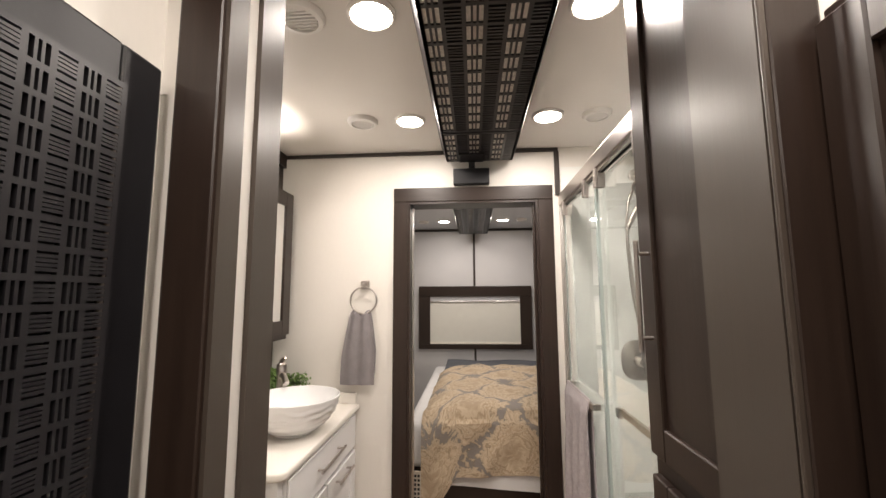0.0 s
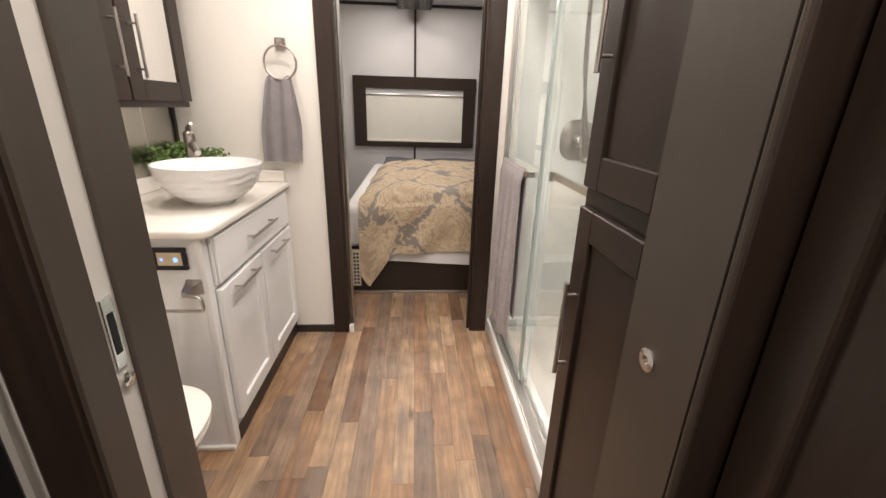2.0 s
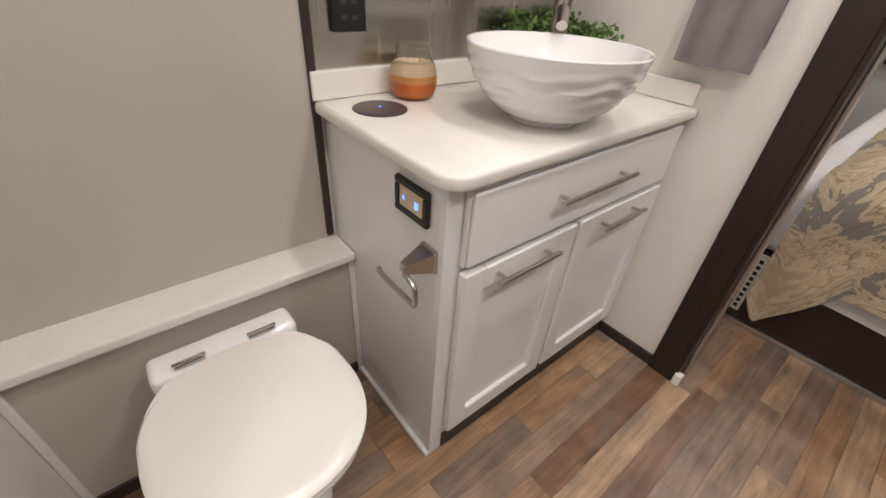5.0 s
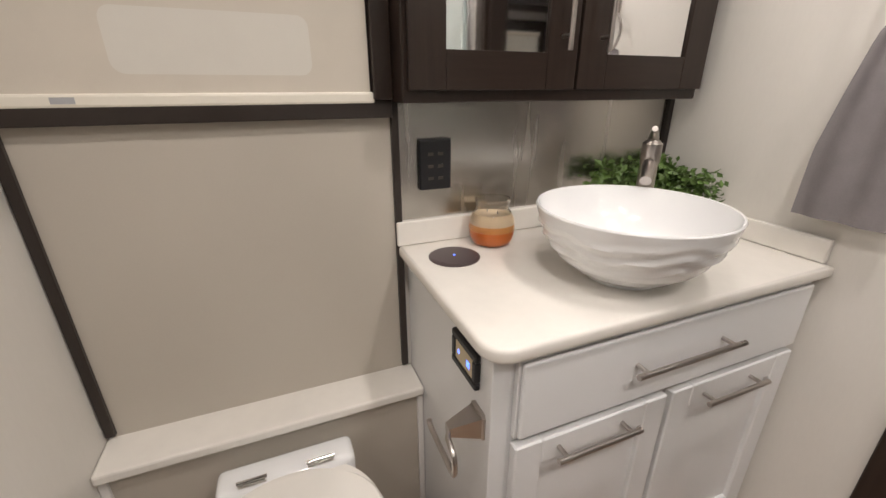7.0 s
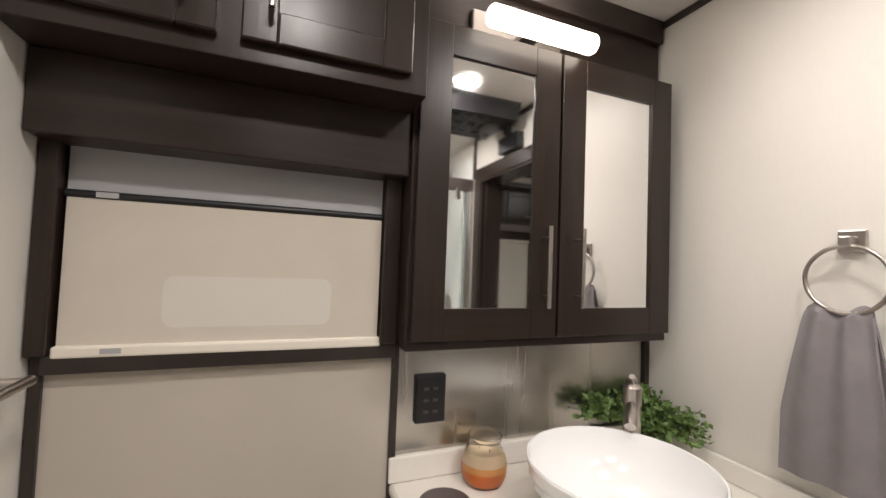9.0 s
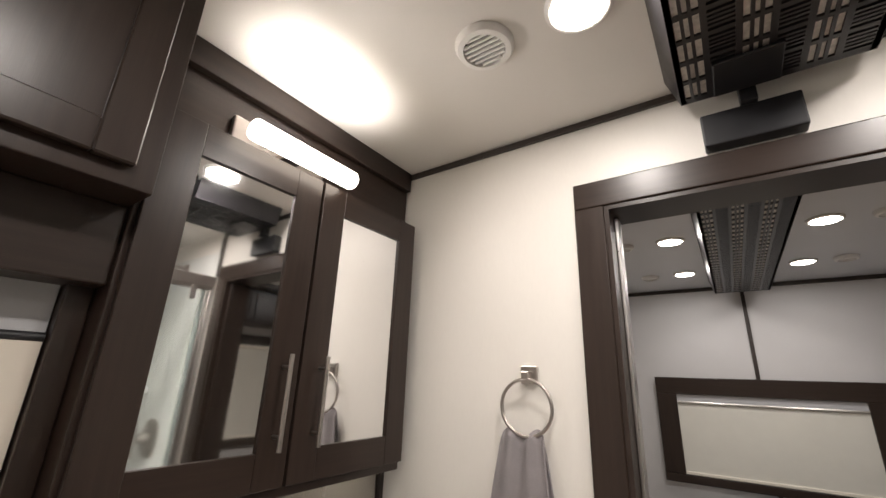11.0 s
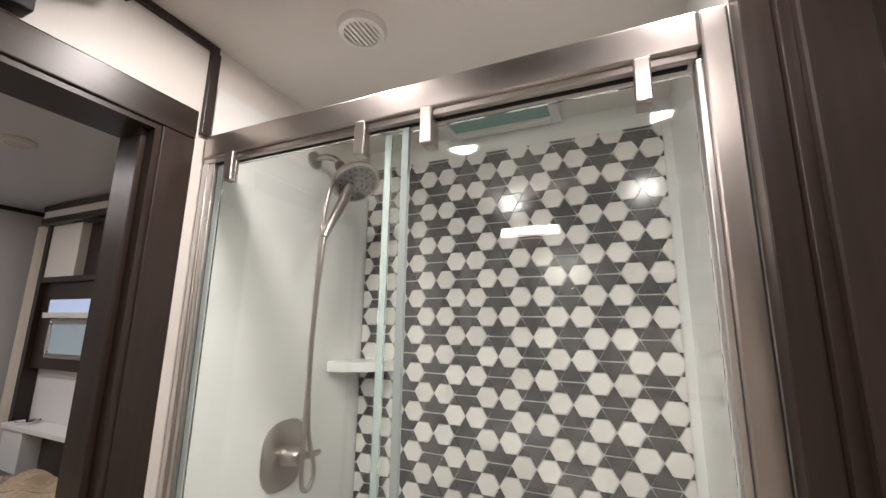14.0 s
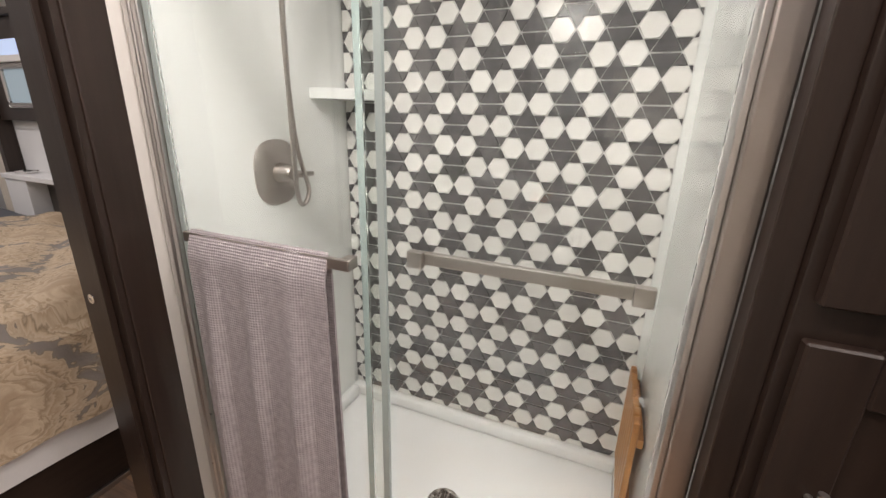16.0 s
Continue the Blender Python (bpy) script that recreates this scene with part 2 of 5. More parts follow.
    nt.links.new(shift.outputs[0], mp3.inputs["Vector"])
    wob = nt.nodes.new("ShaderNodeVectorMath")
    wob.operation = "MULTIPLY_ADD"
    nt.links.new(blotch.outputs["Color"], wob.inputs[0])
    wob.inputs[1].default_value = (0.25, 0.25, 0)
    nt.links.new(mp3.outputs[0], wob.inputs[2])
    nt.links.new(wob.outputs[0], knots.inputs["Vector"])
    kr = nt.nodes.new("ShaderNodeMapRange")
    kr.inputs["From Min"].default_value, kr.inputs["From Max"].default_value = 0.05, 0.14
    kr.inputs["To Min"].default_value, kr.inputs["To Max"].default_value = 0.42, 1.0
    nt.links.new(knots.outputs["Distance"], kr.inputs["Value"])
    final = nt.nodes.new("ShaderNodeVectorMath")
    final.operation = "SCALE"
    nt.links.new(grey.outputs[2], final.inputs[0])
    nt.links.new(kr.outputs[0], final.inputs["Scale"])
    nt.links.new(final.outputs[0], b.inputs["Base Color"])
    b.inputs["Roughness"].default_value = 0.4
    bp = nt.nodes.new("ShaderNodeBump")
    bp.inputs["Strength"].default_value, bp.inputs["Distance"].default_value = 0.3, 0.001
    nt.links.new(grain.outputs[0], bp.inputs["Height"])
    nt.links.new(bp.outputs[0], b.inputs["Normal"])
    return m


def damask_material():
    """Woven bedspread: tan medallions on slate grey, in a lattice that follows the cloth."""
    m = bpy.data.materials.new("damask_weave")
    m.use_nodes = True
    nt = m.node_tree
    b = nt.nodes["Principled BSDF"]
    uv = nt.nodes.new("ShaderNodeUVMap")
    uv.uv_map = "cloth"
    warp = nt.nodes.new("ShaderNodeTexNoise")
    warp.inputs["Scale"].default_value, warp.inputs["Detail"].default_value = 5, 4
    nt.links.new(uv.outputs[0], warp.inputs["Vector"])
    add = nt.nodes.new("ShaderNodeVectorMath")
    add.operation = "MULTIPLY_ADD"
    nt.links.new(warp.outputs["Color"], add.inputs[0])
    add.inputs[1].default_value = (0.07, 0.07, 0)
    nt.links.new(uv.outputs[0], add.inputs[2])
    sep = nt.nodes.new("ShaderNodeSeparateXYZ")
    nt.links.new(add.outputs[0], sep.inputs[0])

    def op(kind, a, c=0.0):
        n = nt.nodes.new("ShaderNodeMath")
        n.operation = kind
        for i, v in enumerate((a, c)):
            if isinstance(v, float):
                n.inputs[i].default_value = v
            else:
                nt.links.new(v, n.inputs[i])
        return n.outputs[0]

    cx = op("COSINE", op("MULTIPLY", sep.outputs[0], 6.283 / 0.56))
    cy = op("COSINE", op("MULTIPLY", sep.outputs[1], 6.283 / 0.66))
    lattice = op("ABSOLUTE", op("ADD", cx, cy))
    petals = nt.nodes.new("ShaderNodeTexNoise")
    petals.inputs["Scale"].default_value, petals.inputs["Detail"].default_value = 15, 7
    petals.inputs["Distortion"].default_value = 1.6
    nt.links.new(uv.outputs[0], petals.inputs["Vector"])
    edge = op("ADD", lattice, op("MULTIPLY", op("SUBTRACT", petals.outputs[0], 0.47), 1.7))
    ramp = nt.nodes.new("ShaderNodeValToRGB")
    el = ramp.color_ramp.elements
    el[0].position, el[0].color = 0.03, (0.24, 0.215, 0.195, 1)
    el[1].position, el[1].color = 1.0, (0.40, 0.30, 0.20, 1)
    for p, c in ((0.085, (0.26, 0.225, 0.19)), (0.105, (0.19, 0.15, 0.11)), (0.13, (0.54, 0.44, 0.32)), (0.20, (0.46, 0.35, 0.24)), (0.24, (0.58, 0.47, 0.34)), (0.32, (0.50, 0.385, 0.26)), (0.37, (0.27, 0.20, 0.13)), (0.41, (0.57, 0.46, 0.33)), (0.53, (0.42, 0.31, 0.20)), (0.57, (0.58, 0.47, 0.34)), (0.70, (0.36, 0.265, 0.17)), (0.76, (0.55, 0.44, 0.31))):
        e = el.new(p)
        e.color = (*c, 1)
    nt.links.new(op("MULTIPLY", edge, 0.5), ramp.inputs[0])
    nt.links.new(ramp.outputs[0], b.inputs["Base Color"])
    b.inputs["Roughness"].default_value = 0.75
    bp = nt.nodes.new("ShaderNodeBump")
    bp.inputs["Strength"].default_value, bp.inputs["Distance"].default_value = 0.6, 0.012
    nt.links.new(petals.outputs[0], bp.inputs["Height"])
    nt.links.new(bp.outputs[0], b.inputs["Normal"])
    return m


def terry_material():
    """Waffle-woven towelling: rows of small raised loops on a taupe ground."""
    m = material("taupe_waffle_terry", (0.37, 0.335, 0.34), 0.95, vary=0.2, scale=60, bump=0.0, fine=190)
    nt = m.node_tree
    b = nt.nodes["Principled BSDF"]
    co = nt.nodes.new("ShaderNodeTexCoord")
    sep = nt.nodes.new("ShaderNodeSeparateXYZ")
    nt.links.new(co.outputs["Object"], sep.inputs[0])

    def wave(sign):
        n = nt.nodes.new("ShaderNodeMath")
        n.operation = "MULTIPLY_ADD"
        nt.links.new(sep.outputs[2], n.inputs[0])
        n.inputs[1].default_value = sign
        nt.links.new(sep.outputs[1], n.inputs[2])
        f = nt.nodes.new("ShaderNodeMath")
        f.operation = "MULTIPLY"
        nt.links.new(n.outputs[0], f.inputs[0])
        f.inputs[1].default_value = 6.283 / 0.0125
        w = nt.nodes.new("ShaderNodeMath")
        w.operation = "SINE"
        nt.links.new(f.outputs[0], w.inputs[0])
        return w.outputs[0]

    mul = nt.nodes.new("ShaderNodeMath")
    mul.operation = "MULTIPLY"
    nt.links.new(wave(1.0), mul.inputs[0])
    nt.links.new(wave(-1.0), mul.inputs[1])
    bp = nt.nodes.new("ShaderNodeBump")
    bp.inputs["Strength"].default_value, bp.inputs["Distance"].default_value = 0.5, 0.002
    nt.links.new(mul.outputs[0], bp.inputs["Height"])
    nt.links.new(bp.outputs[0], b.inputs["Normal"])
    return m


M_TOWEL = terry_material()
M_PLANK = floor_material()
M_DAMASK = damask_material()

# ---------------------------------------------------------------- mesh helpers
BASES = {}


def thing(name, base, label, category, group="", kind=""):
    ob = new(name)
    ob.location = base
    BASES[ob.name] = Vector(base)
    return tagged(ob, label, category, group, kind)


def part(name, bm, mat, parent=None, label="", smooth=False):
    """One mesh object from a bmesh in world coordinates, under a thing or a part."""
    base = BASES[parent.name] if parent else Vector((0, 0, 0))
    bmesh.ops.recalc_face_normals(bm, faces=bm.faces)
    me = bpy.data.meshes.new(name)
    bm.to_mesh(me)
    bm.free()
    me.transform(Matrix.Translation(-base))
    me.materials.append(mat)
    if smooth:
        for p in me.polygons:
            p.use_smooth = True
        me.set_sharp_from_angle(angle=radians(38))
    ob = new(name, me)
    BASES[ob.name] = base
    if parent:
        ob.parent = parent
    return tagged(ob, label)


def structure(name, bm, mat, label, category, smooth=False):
    return tagged(part(name, bm, mat, None, label, smooth), "", category, "", "structure")


def box(x0, x1, y0, y1, z0, z1, bevel=0.0, bm=None, seg=2):
    bm = bm or bmesh.new()
    r = bmesh.ops.create_cube(bm, size=1, matrix=Matrix.Translation(((x0 + x1) / 2, (y0 + y1) / 2, (z0 + z1) / 2)) @ Matrix.Diagonal((abs(x1 - x0), abs(y1 - y0), abs(z1 - z0), 1)))
    if bevel:
        edges = list({e for v in r["verts"] for e in v.link_edges})
        bmesh.ops.bevel(bm, geom=edges, offset=bevel, segments=seg, affect="EDGES", profile=0.5)
    return bm


def tube(points, radius, sides=12, bm=None, cap=True):
    """A round rod along a line of points."""
    bm = bm or bmesh.new()
    pts = [Vector(p) for p in points]
    rings = []
    up = None
    for i, p in enumerate(pts):
        d = (pts[min(i + 1, len(pts) - 1)] - pts[max(i - 1, 0)]).normalized()
        if up is None:
            up = d.orthogonal().normalized()
        up = (up - d * up.dot(d)).normalized()
        side = d.cross(up)
        r = radius[i] if isinstance(radius, (list, tuple)) else radius
        rings.append([bm.verts.new(p + r * (math.cos(a) * up + math.sin(a) * side)) for a in [2 * math.pi * k / sides for k in range(sides)]])
    for a, b in zip(rings, rings[1:]):
        for k in range(sides):
            bm.faces.new((a[k], a[(k + 1) % sides], b[(k + 1) % sides], b[k]))
    if cap:
        bm.faces.new(rings[0])
        bm.faces.new(rings[-1])
    return bm


def lathe(profile, m, sides=40, bm=None, closed=False):
    """A turned shape: (radius, height) pairs round the z axis of the pose m."""
    bm = bm or bmesh.new()
    rings = [[bm.verts.new(m @ Vector((r * math.cos(2 * math.pi * k / sides), r * math.sin(2 * math.pi * k / sides), h))) for k in range(sides)] for r, h in profile]
    for a, b in zip(rings, rings[1:]):
        for k in range(sides):
            bm.faces.new((a[k], a[(k + 1) % sides], b[(k + 1) % sides], b[k]))
    if closed:
        for k in range(sides):
            bm.faces.new((rings[-1][k], rings[-1][(k + 1) % sides], rings[0][(k + 1) % sides], rings[0][k]))
    else:
        bm.faces.new(rings[0])
        bm.faces.new(rings[-1])
    return bm


def frame_bm(axis, at, depth, a0, a1, b0, b1, w, bevel=0.003, bm=None):
    """A picture-frame of four butted rails across the given axis; a is the level direction, b the upright one."""
    bm = bm or bmesh.new()
    lo, hi = sorted((at, at + depth))
    for c0, c1, d0, d1 in ((a0, a1, b1 - w, b1), (a0, a1, b0, b0 + w), (a0, a0 + w, b0 + w, b1 - w), (a1 - w, a1, b0 + w, b1 - w)):
        if axis == "x":
            box(lo, hi, c0, c1, d0, d1, bevel, bm, 1)
        else:
            box(c0, c1, lo, hi, d0, d1, bevel, bm, 1)
    return bm


def shaker_door(parent, axis, at, depth, a0, a1, b0, b1, w, mat, name="door", label=""):
    """A shaker door: a stile-and-rail frame with a recessed panel; depth is signed towards the room."""
    lo, hi = sorted((at + depth * 0.1, at + depth * 0.5))
    near, far = sorted((at, at + depth))

    def piece(x0, x1, c0, c1, d0, d1, bevel=0.0):
        return box(x0, x1, c0, c1, d0, d1, bevel, None, 1) if axis == "x" else box(c0, c1, x0, x1, d0, d1, bevel, None, 1)

    e = 0.001
    d = part(name, piece(lo, hi, a0 + w - e, a1 - w + e, b0 + w - e, b1 - w + e), mat, parent, label)
    part("rail", piece(near, far, a0 + w, a1 - w, b1 - w, b1, 0.003), mat, d)
    part("rail", piece(near, far, a0 + w, a1 - w, b0, b0 + w, 0.003), mat, d)
    part("stile", piece(near, far, a0, a0 + w, b0, b1, 0.003), mat, d)
    part("stile", piece(near, far, a1 - w, a1, b0, b1, 0.003), mat, d)
    return d


def bar_pull(parent, p, q, out, mat=M_NICKEL, r=0.0055, inset=0.03):
    """A bar handle from p to q standing off by the vector out, on two posts."""
    p, q, out = Vector(p), Vector(q), Vector(out)
    d = (q - p).normalized()
    bm = tube([p + out, q + out], r, 12)
    for s in (p + d * inset, q - d * inset):
        tube([s - out * 0.15, s + out], r * 0.8, 10, bm)
    return part("handle", bm, mat, parent, "brushed nickel bar handle", True)

# ---------------------------------------------------------------- structure
W = -0.275          # face of the west wall in the bathroom
FAR = 2.99          # bathroom face of the bedroom partition
NEAR = 1.385        # bathroom face of the hall partition
HALLF = 1.25        # hall face of that partition
DL, DR = 0.535, 1.226    # hall doorway
BL, BR = 0.505, 1.23   # bedroom doorway

floor_ob = structure("floor", box(-0.6, 2.7, -1.4, 6.0, -0.06, -0.004), M_TRIM, "dark underlay of the wood-look vinyl floor", "floor")
structure("ceiling", box(-0.5, 2.3, -1.4, 3.05, CEIL, CEIL + 0.06), M_CEIL, "smooth warm white vinyl ceiling", "ceiling")
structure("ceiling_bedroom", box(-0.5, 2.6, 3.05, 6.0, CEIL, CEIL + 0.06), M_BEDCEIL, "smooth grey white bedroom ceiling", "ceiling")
structure("wall_west", box(W - 0.12, W, -1.4, 6.0, 0, CEIL), M_WALL, "cream wallboard outer wall", "wall")
structure("wall_east", box(2.12, 2.24, -1.4, 3.11, 0, CEIL), M_WALL, "cream wallboard outer wall", "wall")
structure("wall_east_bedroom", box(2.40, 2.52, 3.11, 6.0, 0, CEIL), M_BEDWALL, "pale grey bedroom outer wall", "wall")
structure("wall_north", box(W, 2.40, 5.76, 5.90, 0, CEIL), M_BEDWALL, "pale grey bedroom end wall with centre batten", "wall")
structure("wall_south", box(W, 2.12, -1.4, -1.28, 0, CEIL), M_WALL, "plain cream wall that closes the hall", "wall")
bm = box(W, DL - 0.002, HALLF, NEAR, 0, CEIL)
box(DR + 0.002, 2.12, HALLF, NEAR, 0, CEIL, bm=bm)
box(DL - 0.002, DR + 0.002, HALLF, NEAR, 2.025, CEIL, bm=bm)
structure("wall_hall", bm, M_WALL, "cream partition with the pocket door opening", "wall")
bm = box(W, BL - 0.002, FAR, 3.11, 0, CEIL)
box(BR + 0.002, 2.40, FAR, 3.11, 0, CEIL, bm=bm)
box(BL - 0.002, BR + 0.002, FAR, 3.11, 2.015, CEIL, bm=bm)
structure("wall_bedroom", bm, M_WALL, "cream partition with the bedroom doorway", "wall")
structure("wall_hall_west", box(W, 0.44, -1.28, HALLF, 0, CEIL), M_WALL, "cream wall of the hall behind the grille", "wall")
structure("wall_hall_east", box(1.36, 2.12, -1.28, HALLF, 0, CEIL), M_WALL, "cream wall of the hall behind the cabinet", "wall")

# trims of the doorways
def doorway_trim(name, x0, x1, top, y, depth, w, label):
    t = thing(name, ((x0 + x1) / 2, y, 0), label, "door trim", kind="structure")
    lo, hi = sorted((y, y + depth))
    part("casing", box(x0 - w, x0, lo, hi, 0, top, 0.004), M_WOOD, t)
    part("casing", box(x1, x1 + w, lo, hi, 0, top, 0.004), M_WOOD, t)
    part("head_casing", box(x0 - w, x1 + w, lo, hi, top, top + w * 0.98, 0.004), M_WOODH, t)
    return t


doorway_trim("door_trim_bedroom", BL, BR, 1.988, FAR, -0.018, 0.082, "espresso wood casing round the bedroom doorway")
doorway_trim("door_trim_bedroom_back", BL, BR, 2.0, 3.11, 0.016, 0.085, "espresso wood casing on the bedroom face")
doorway_trim("door_trim_hall", DL, DR, 2.01, HALLF, -0.016, 0.064, "espresso wood casing on the hall face")
t = thing("door_jamb_bedroom", (BL, 3.05, 0), "espresso jamb lining with bright edge strip of pocket door", "door jamb", kind="structure")
part("lining", box(BL, BL + 0.012, FAR - 0.012, 3.12, 0, 2.0), M_WOOD, t)
part("lining", box(BR - 0.014, BR, FAR - 0.012, 3.12, 0, 2.0), M_WOOD, t)
part("head_lining", box(BL + 0.012, BR - 0.014, FAR - 0.012, 3.12, 1.975, 2.0), M_WOODH, t)
part("stop_strip", box(BR - 0.028, BR - 0.014, 3.005, 3.02, 0, 1.975, 0.002), M_WOOD, t)
part("edge_strip", box(BL + 0.0121, BL + 0.022, 3.045, 3.085, 0.01, 1.97, 0.002), M_ALU, t, "pale metal edge strip")
part("strike", lathe([(0.012, 0), (0.012, 0.003), (0.004, 0.004), (0.004, 0.001)], pose(BR - 0.0139, 3.085, 0.868, 0, -90, 0), 20), M_CHROME, t, "small round strike")
part("floor_guide", box(BL + 0.005, BL + 0.03, 2.965, 2.99, 0, 0.05, 0.004), M_WHITEP, t, "white floor guide")
t = thing("door_jamb_hall", (DL, 1.31, 0), "taupe jamb lining of the pocket door", "door jamb", kind="structure")
part("lining", box(DL - 0.002, DL + 0.006, HALLF - 0.01, 1.285, 0, 2.0), M_DOORP, t)
part("inner_lining", box(DL - 0.002, DL + 0.006, 1.322, NEAR + 0.008, 0, 2.0), M_DOORP, t)
part("right_lining", box(DR - 0.010, DR + 0.002, HALLF - 0.01, NEAR + 0.008, 0, 2.0), M_DOORP, t)
part("corner_bead", box(DR - 0.013, DR - 0.004, HALLF - 0.022, HALLF - 0.0165, 0, 2.0, 0.002), M_DOORP, t)
part("head_lining", box(DL + 0.006, DR - 0.010, HALLF - 0.01, NEAR + 0.008, 2.0, 2.025), M_WOODH, t)
part("strike", lathe([(0.017, 0), (0.017, 0.003), (0.007, 0.004), (0.007, 0.001)], pose(DR - 0.0101, 1.329, 0.936, 0, -90, 0), 24), M_CHROME, t, "round nickel strike")
t = thing("pocket_door", (DL - 0.3, 1.30, 0), "white pocket door slid away with its edge latch showing", "door")
part("leaf", box(-0.12, DL - 0.001, 1.286, 1.321, 0.012, 2.0, 0.002), M_WALL, t)
latch = part("latch_plate", box(DL - 0.001, DL + 0.002, 1.294, 1.313, 0.955, 1.048, 0.001), M_CHROME, t, "polished edge latch plate")
part("slot", box(DL + 0.0021, DL + 0.003, 1.299, 1.308, 0.975, 1.028), M_HOLE, latch)
part("lock_button", lathe([(0.009, 0), (0.009, 0.003), (0.003, 0.004)], pose(DL + 0.0021, 1.3035, 0.938, 0, 90, 0), 18), M_CHROME, t, "round latch button")

# dark strips along corners
def strip(name, label, *b):
    return structure(name, box(*b, 0.002), M_TRIM, label, "trim")


strip("trim_ceiling_far", "dark strip where ceiling meets the end wall", W, 1.35, FAR - 0.012, FAR, CEIL - 0.022, CEIL - 0.001)
strip("trim_corner_shower", "dark upright strip above the shower frame", 1.327, 1.354, FAR - 0.014, FAR, 2.014, CEIL - 0.022)
strip("trim_bedroom_ceiling", "dark strip along the bedroom ceiling", W, 2.40, 5.748, 5.76, CEIL - 0.03, CEIL - 0.001)
strip("trim_bedroom_batten", "dark upright batten on the bedroom wall", 0.87, 0.895, 5.750, 5.76, 0.3, CEIL - 0.03)
structure("baseboard_far", box(0.195, BL - 0.082, FAR - 0.012, FAR, 0, 0.045, 0.003), M_TRIM, "low dark baseboard", "baseboard")
structure("baseboard_ledge", box(-0.178, -0.17, 1.395, 2.125, 0, 0.045, 0.002), M_TRIM, "low dark baseboard behind the toilet", "baseboard")

# ---------------------------------------------------------------- west wall over the toilet
structure("wall_panel_beige", box(W, W + 0.005, 1.40, 2.10, 0.5, 1.199), M_PANEL, "smooth beige wall panel", "wall panel")
strip("trim_panel_right", "dark upright strip beside the vanity", W + 0.001, W + 0.016, 2.099, 2.117, 0.51, 1.23)
strip("trim_panel_left", "dark upright strip in the corner", W + 0.001, W + 0.016, NEAR + 0.002, NEAR + 0.022, 0.51, 1.80)
t = thing("window_ledge", (W, 1.76, 0), "cream solid ledge over a grey boxed-in base", "ledge", kind="structure")
part("ledge_top", box(W, -0.155, NEAR + 0.001, 2.128, 0.475, 0.502, 0.006), M_QUARTZ, t)
part("base_panel", box(W, -0.178, NEAR + 0.001, 2.128, 0, 0.475), M_PANEL, t)
part("corner_bead", box(-0.178, -0.168, 2.112, 2.1285, 0.002, 0.475, 0.002), M_WHITEP, t, "white corner bead")
part("corner_bead", box(-0.178, -0.168, NEAR + 0.001, NEAR + 0.018, 0.002, 0.475, 0.002), M_WHITEP, t, "white corner bead")

t = thing("window_1", (W, 1.74, 1.2), "window with beige roller shade drawn down in dark frame", "window", kind="structure")
part("window_frame", box(W, W + 0.03, 1.408, 2.10, 1.198, 1.236, 0.003), M_TRIM, t)
part("window_frame", box(W, W + 0.045, 2.058, 2.099, 1.236, 1.66, 0.003), M_WOOD, t)
part("window_frame", box(W, W + 0.045, NEAR + 0.003, 1.42, 1.236, 1.66, 0.003), M_WOOD, t)
part("pane", box(W, W + 0.004, 1.42, 2.058, 1.236, 1.66), M_HOLE, t)
part("valance", box(W, W + 0.10, NEAR + 0.003, 2.10, 1.645, 1.80, 0.004), M_WOODH, t, "espresso wood valance box")
part("film_shade", box(W + 0.012, W + 0.015, 1.425, 2.055, 1.555, 1.65), M_SHADEG, t, "grey film shade rolled up")
part("film_rail", tube([(W + 0.018, 1.425, 1.55), (W + 0.018, 2.055, 1.55)], 0.009), M_BLACK, t, "black bottom rail", True)
sh = part("shade", box(W + 0.02, W + 0.0225, 1.428, 2.054, 1.245, 1.65 - 0.10), M_SHADE, t, "beige roller shade")
part("hem_bar", box(W + 0.016, W + 0.032, 1.422, 2.062, 1.228, 1.252, 0.005), M_IVORY, sh, "ivory hem bar")
# thin rounded piece, its paler colour stands for a patch of light on the shade
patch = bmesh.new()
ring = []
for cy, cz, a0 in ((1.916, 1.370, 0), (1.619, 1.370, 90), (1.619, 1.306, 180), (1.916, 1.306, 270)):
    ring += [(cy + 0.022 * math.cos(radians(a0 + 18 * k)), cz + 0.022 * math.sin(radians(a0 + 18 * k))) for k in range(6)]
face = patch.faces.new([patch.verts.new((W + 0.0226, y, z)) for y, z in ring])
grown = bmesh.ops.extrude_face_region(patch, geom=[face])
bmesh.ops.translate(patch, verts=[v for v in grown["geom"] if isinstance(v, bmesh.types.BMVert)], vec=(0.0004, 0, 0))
part("light_patch", patch, M_SHADELIT, sh, "patch of light on the shade, painted in paler fabric")
part("film_tag", box(W + 0.0272, W + 0.0276, 1.475, 1.512, 1.545, 1.556), M_SHADEG, t)
part("tag", box(W + 0.0322, W + 0.0326, 1.50, 1.535, 1.235, 1.246), M_SHADEG, sh)

# ---------------------------------------------------------------- upper cabinet above the window
t = thing("wall_cabinet", (W, 1.75, 1.80), "espresso wall cabinet with two shaker doors above the window", "cabinet")
part("body", box(W, -0.07, NEAR + 0.001, 2.099, 1.80, CEIL - 0.001, 0.002), M_WOOD, t)
for a0, a1, hy in ((1.415, 1.695, 1.648), (1.735, 2.06, 1.785)):
    d = shaker_door(t, "x", -0.07, 0.02, a0, a1, 1.835, 2.262, 0.062, M_WOOD)
    bar_pull(d, (-0.05, hy, 1.885), (-0.05, hy, 2.065), (0.03, 0, 0))

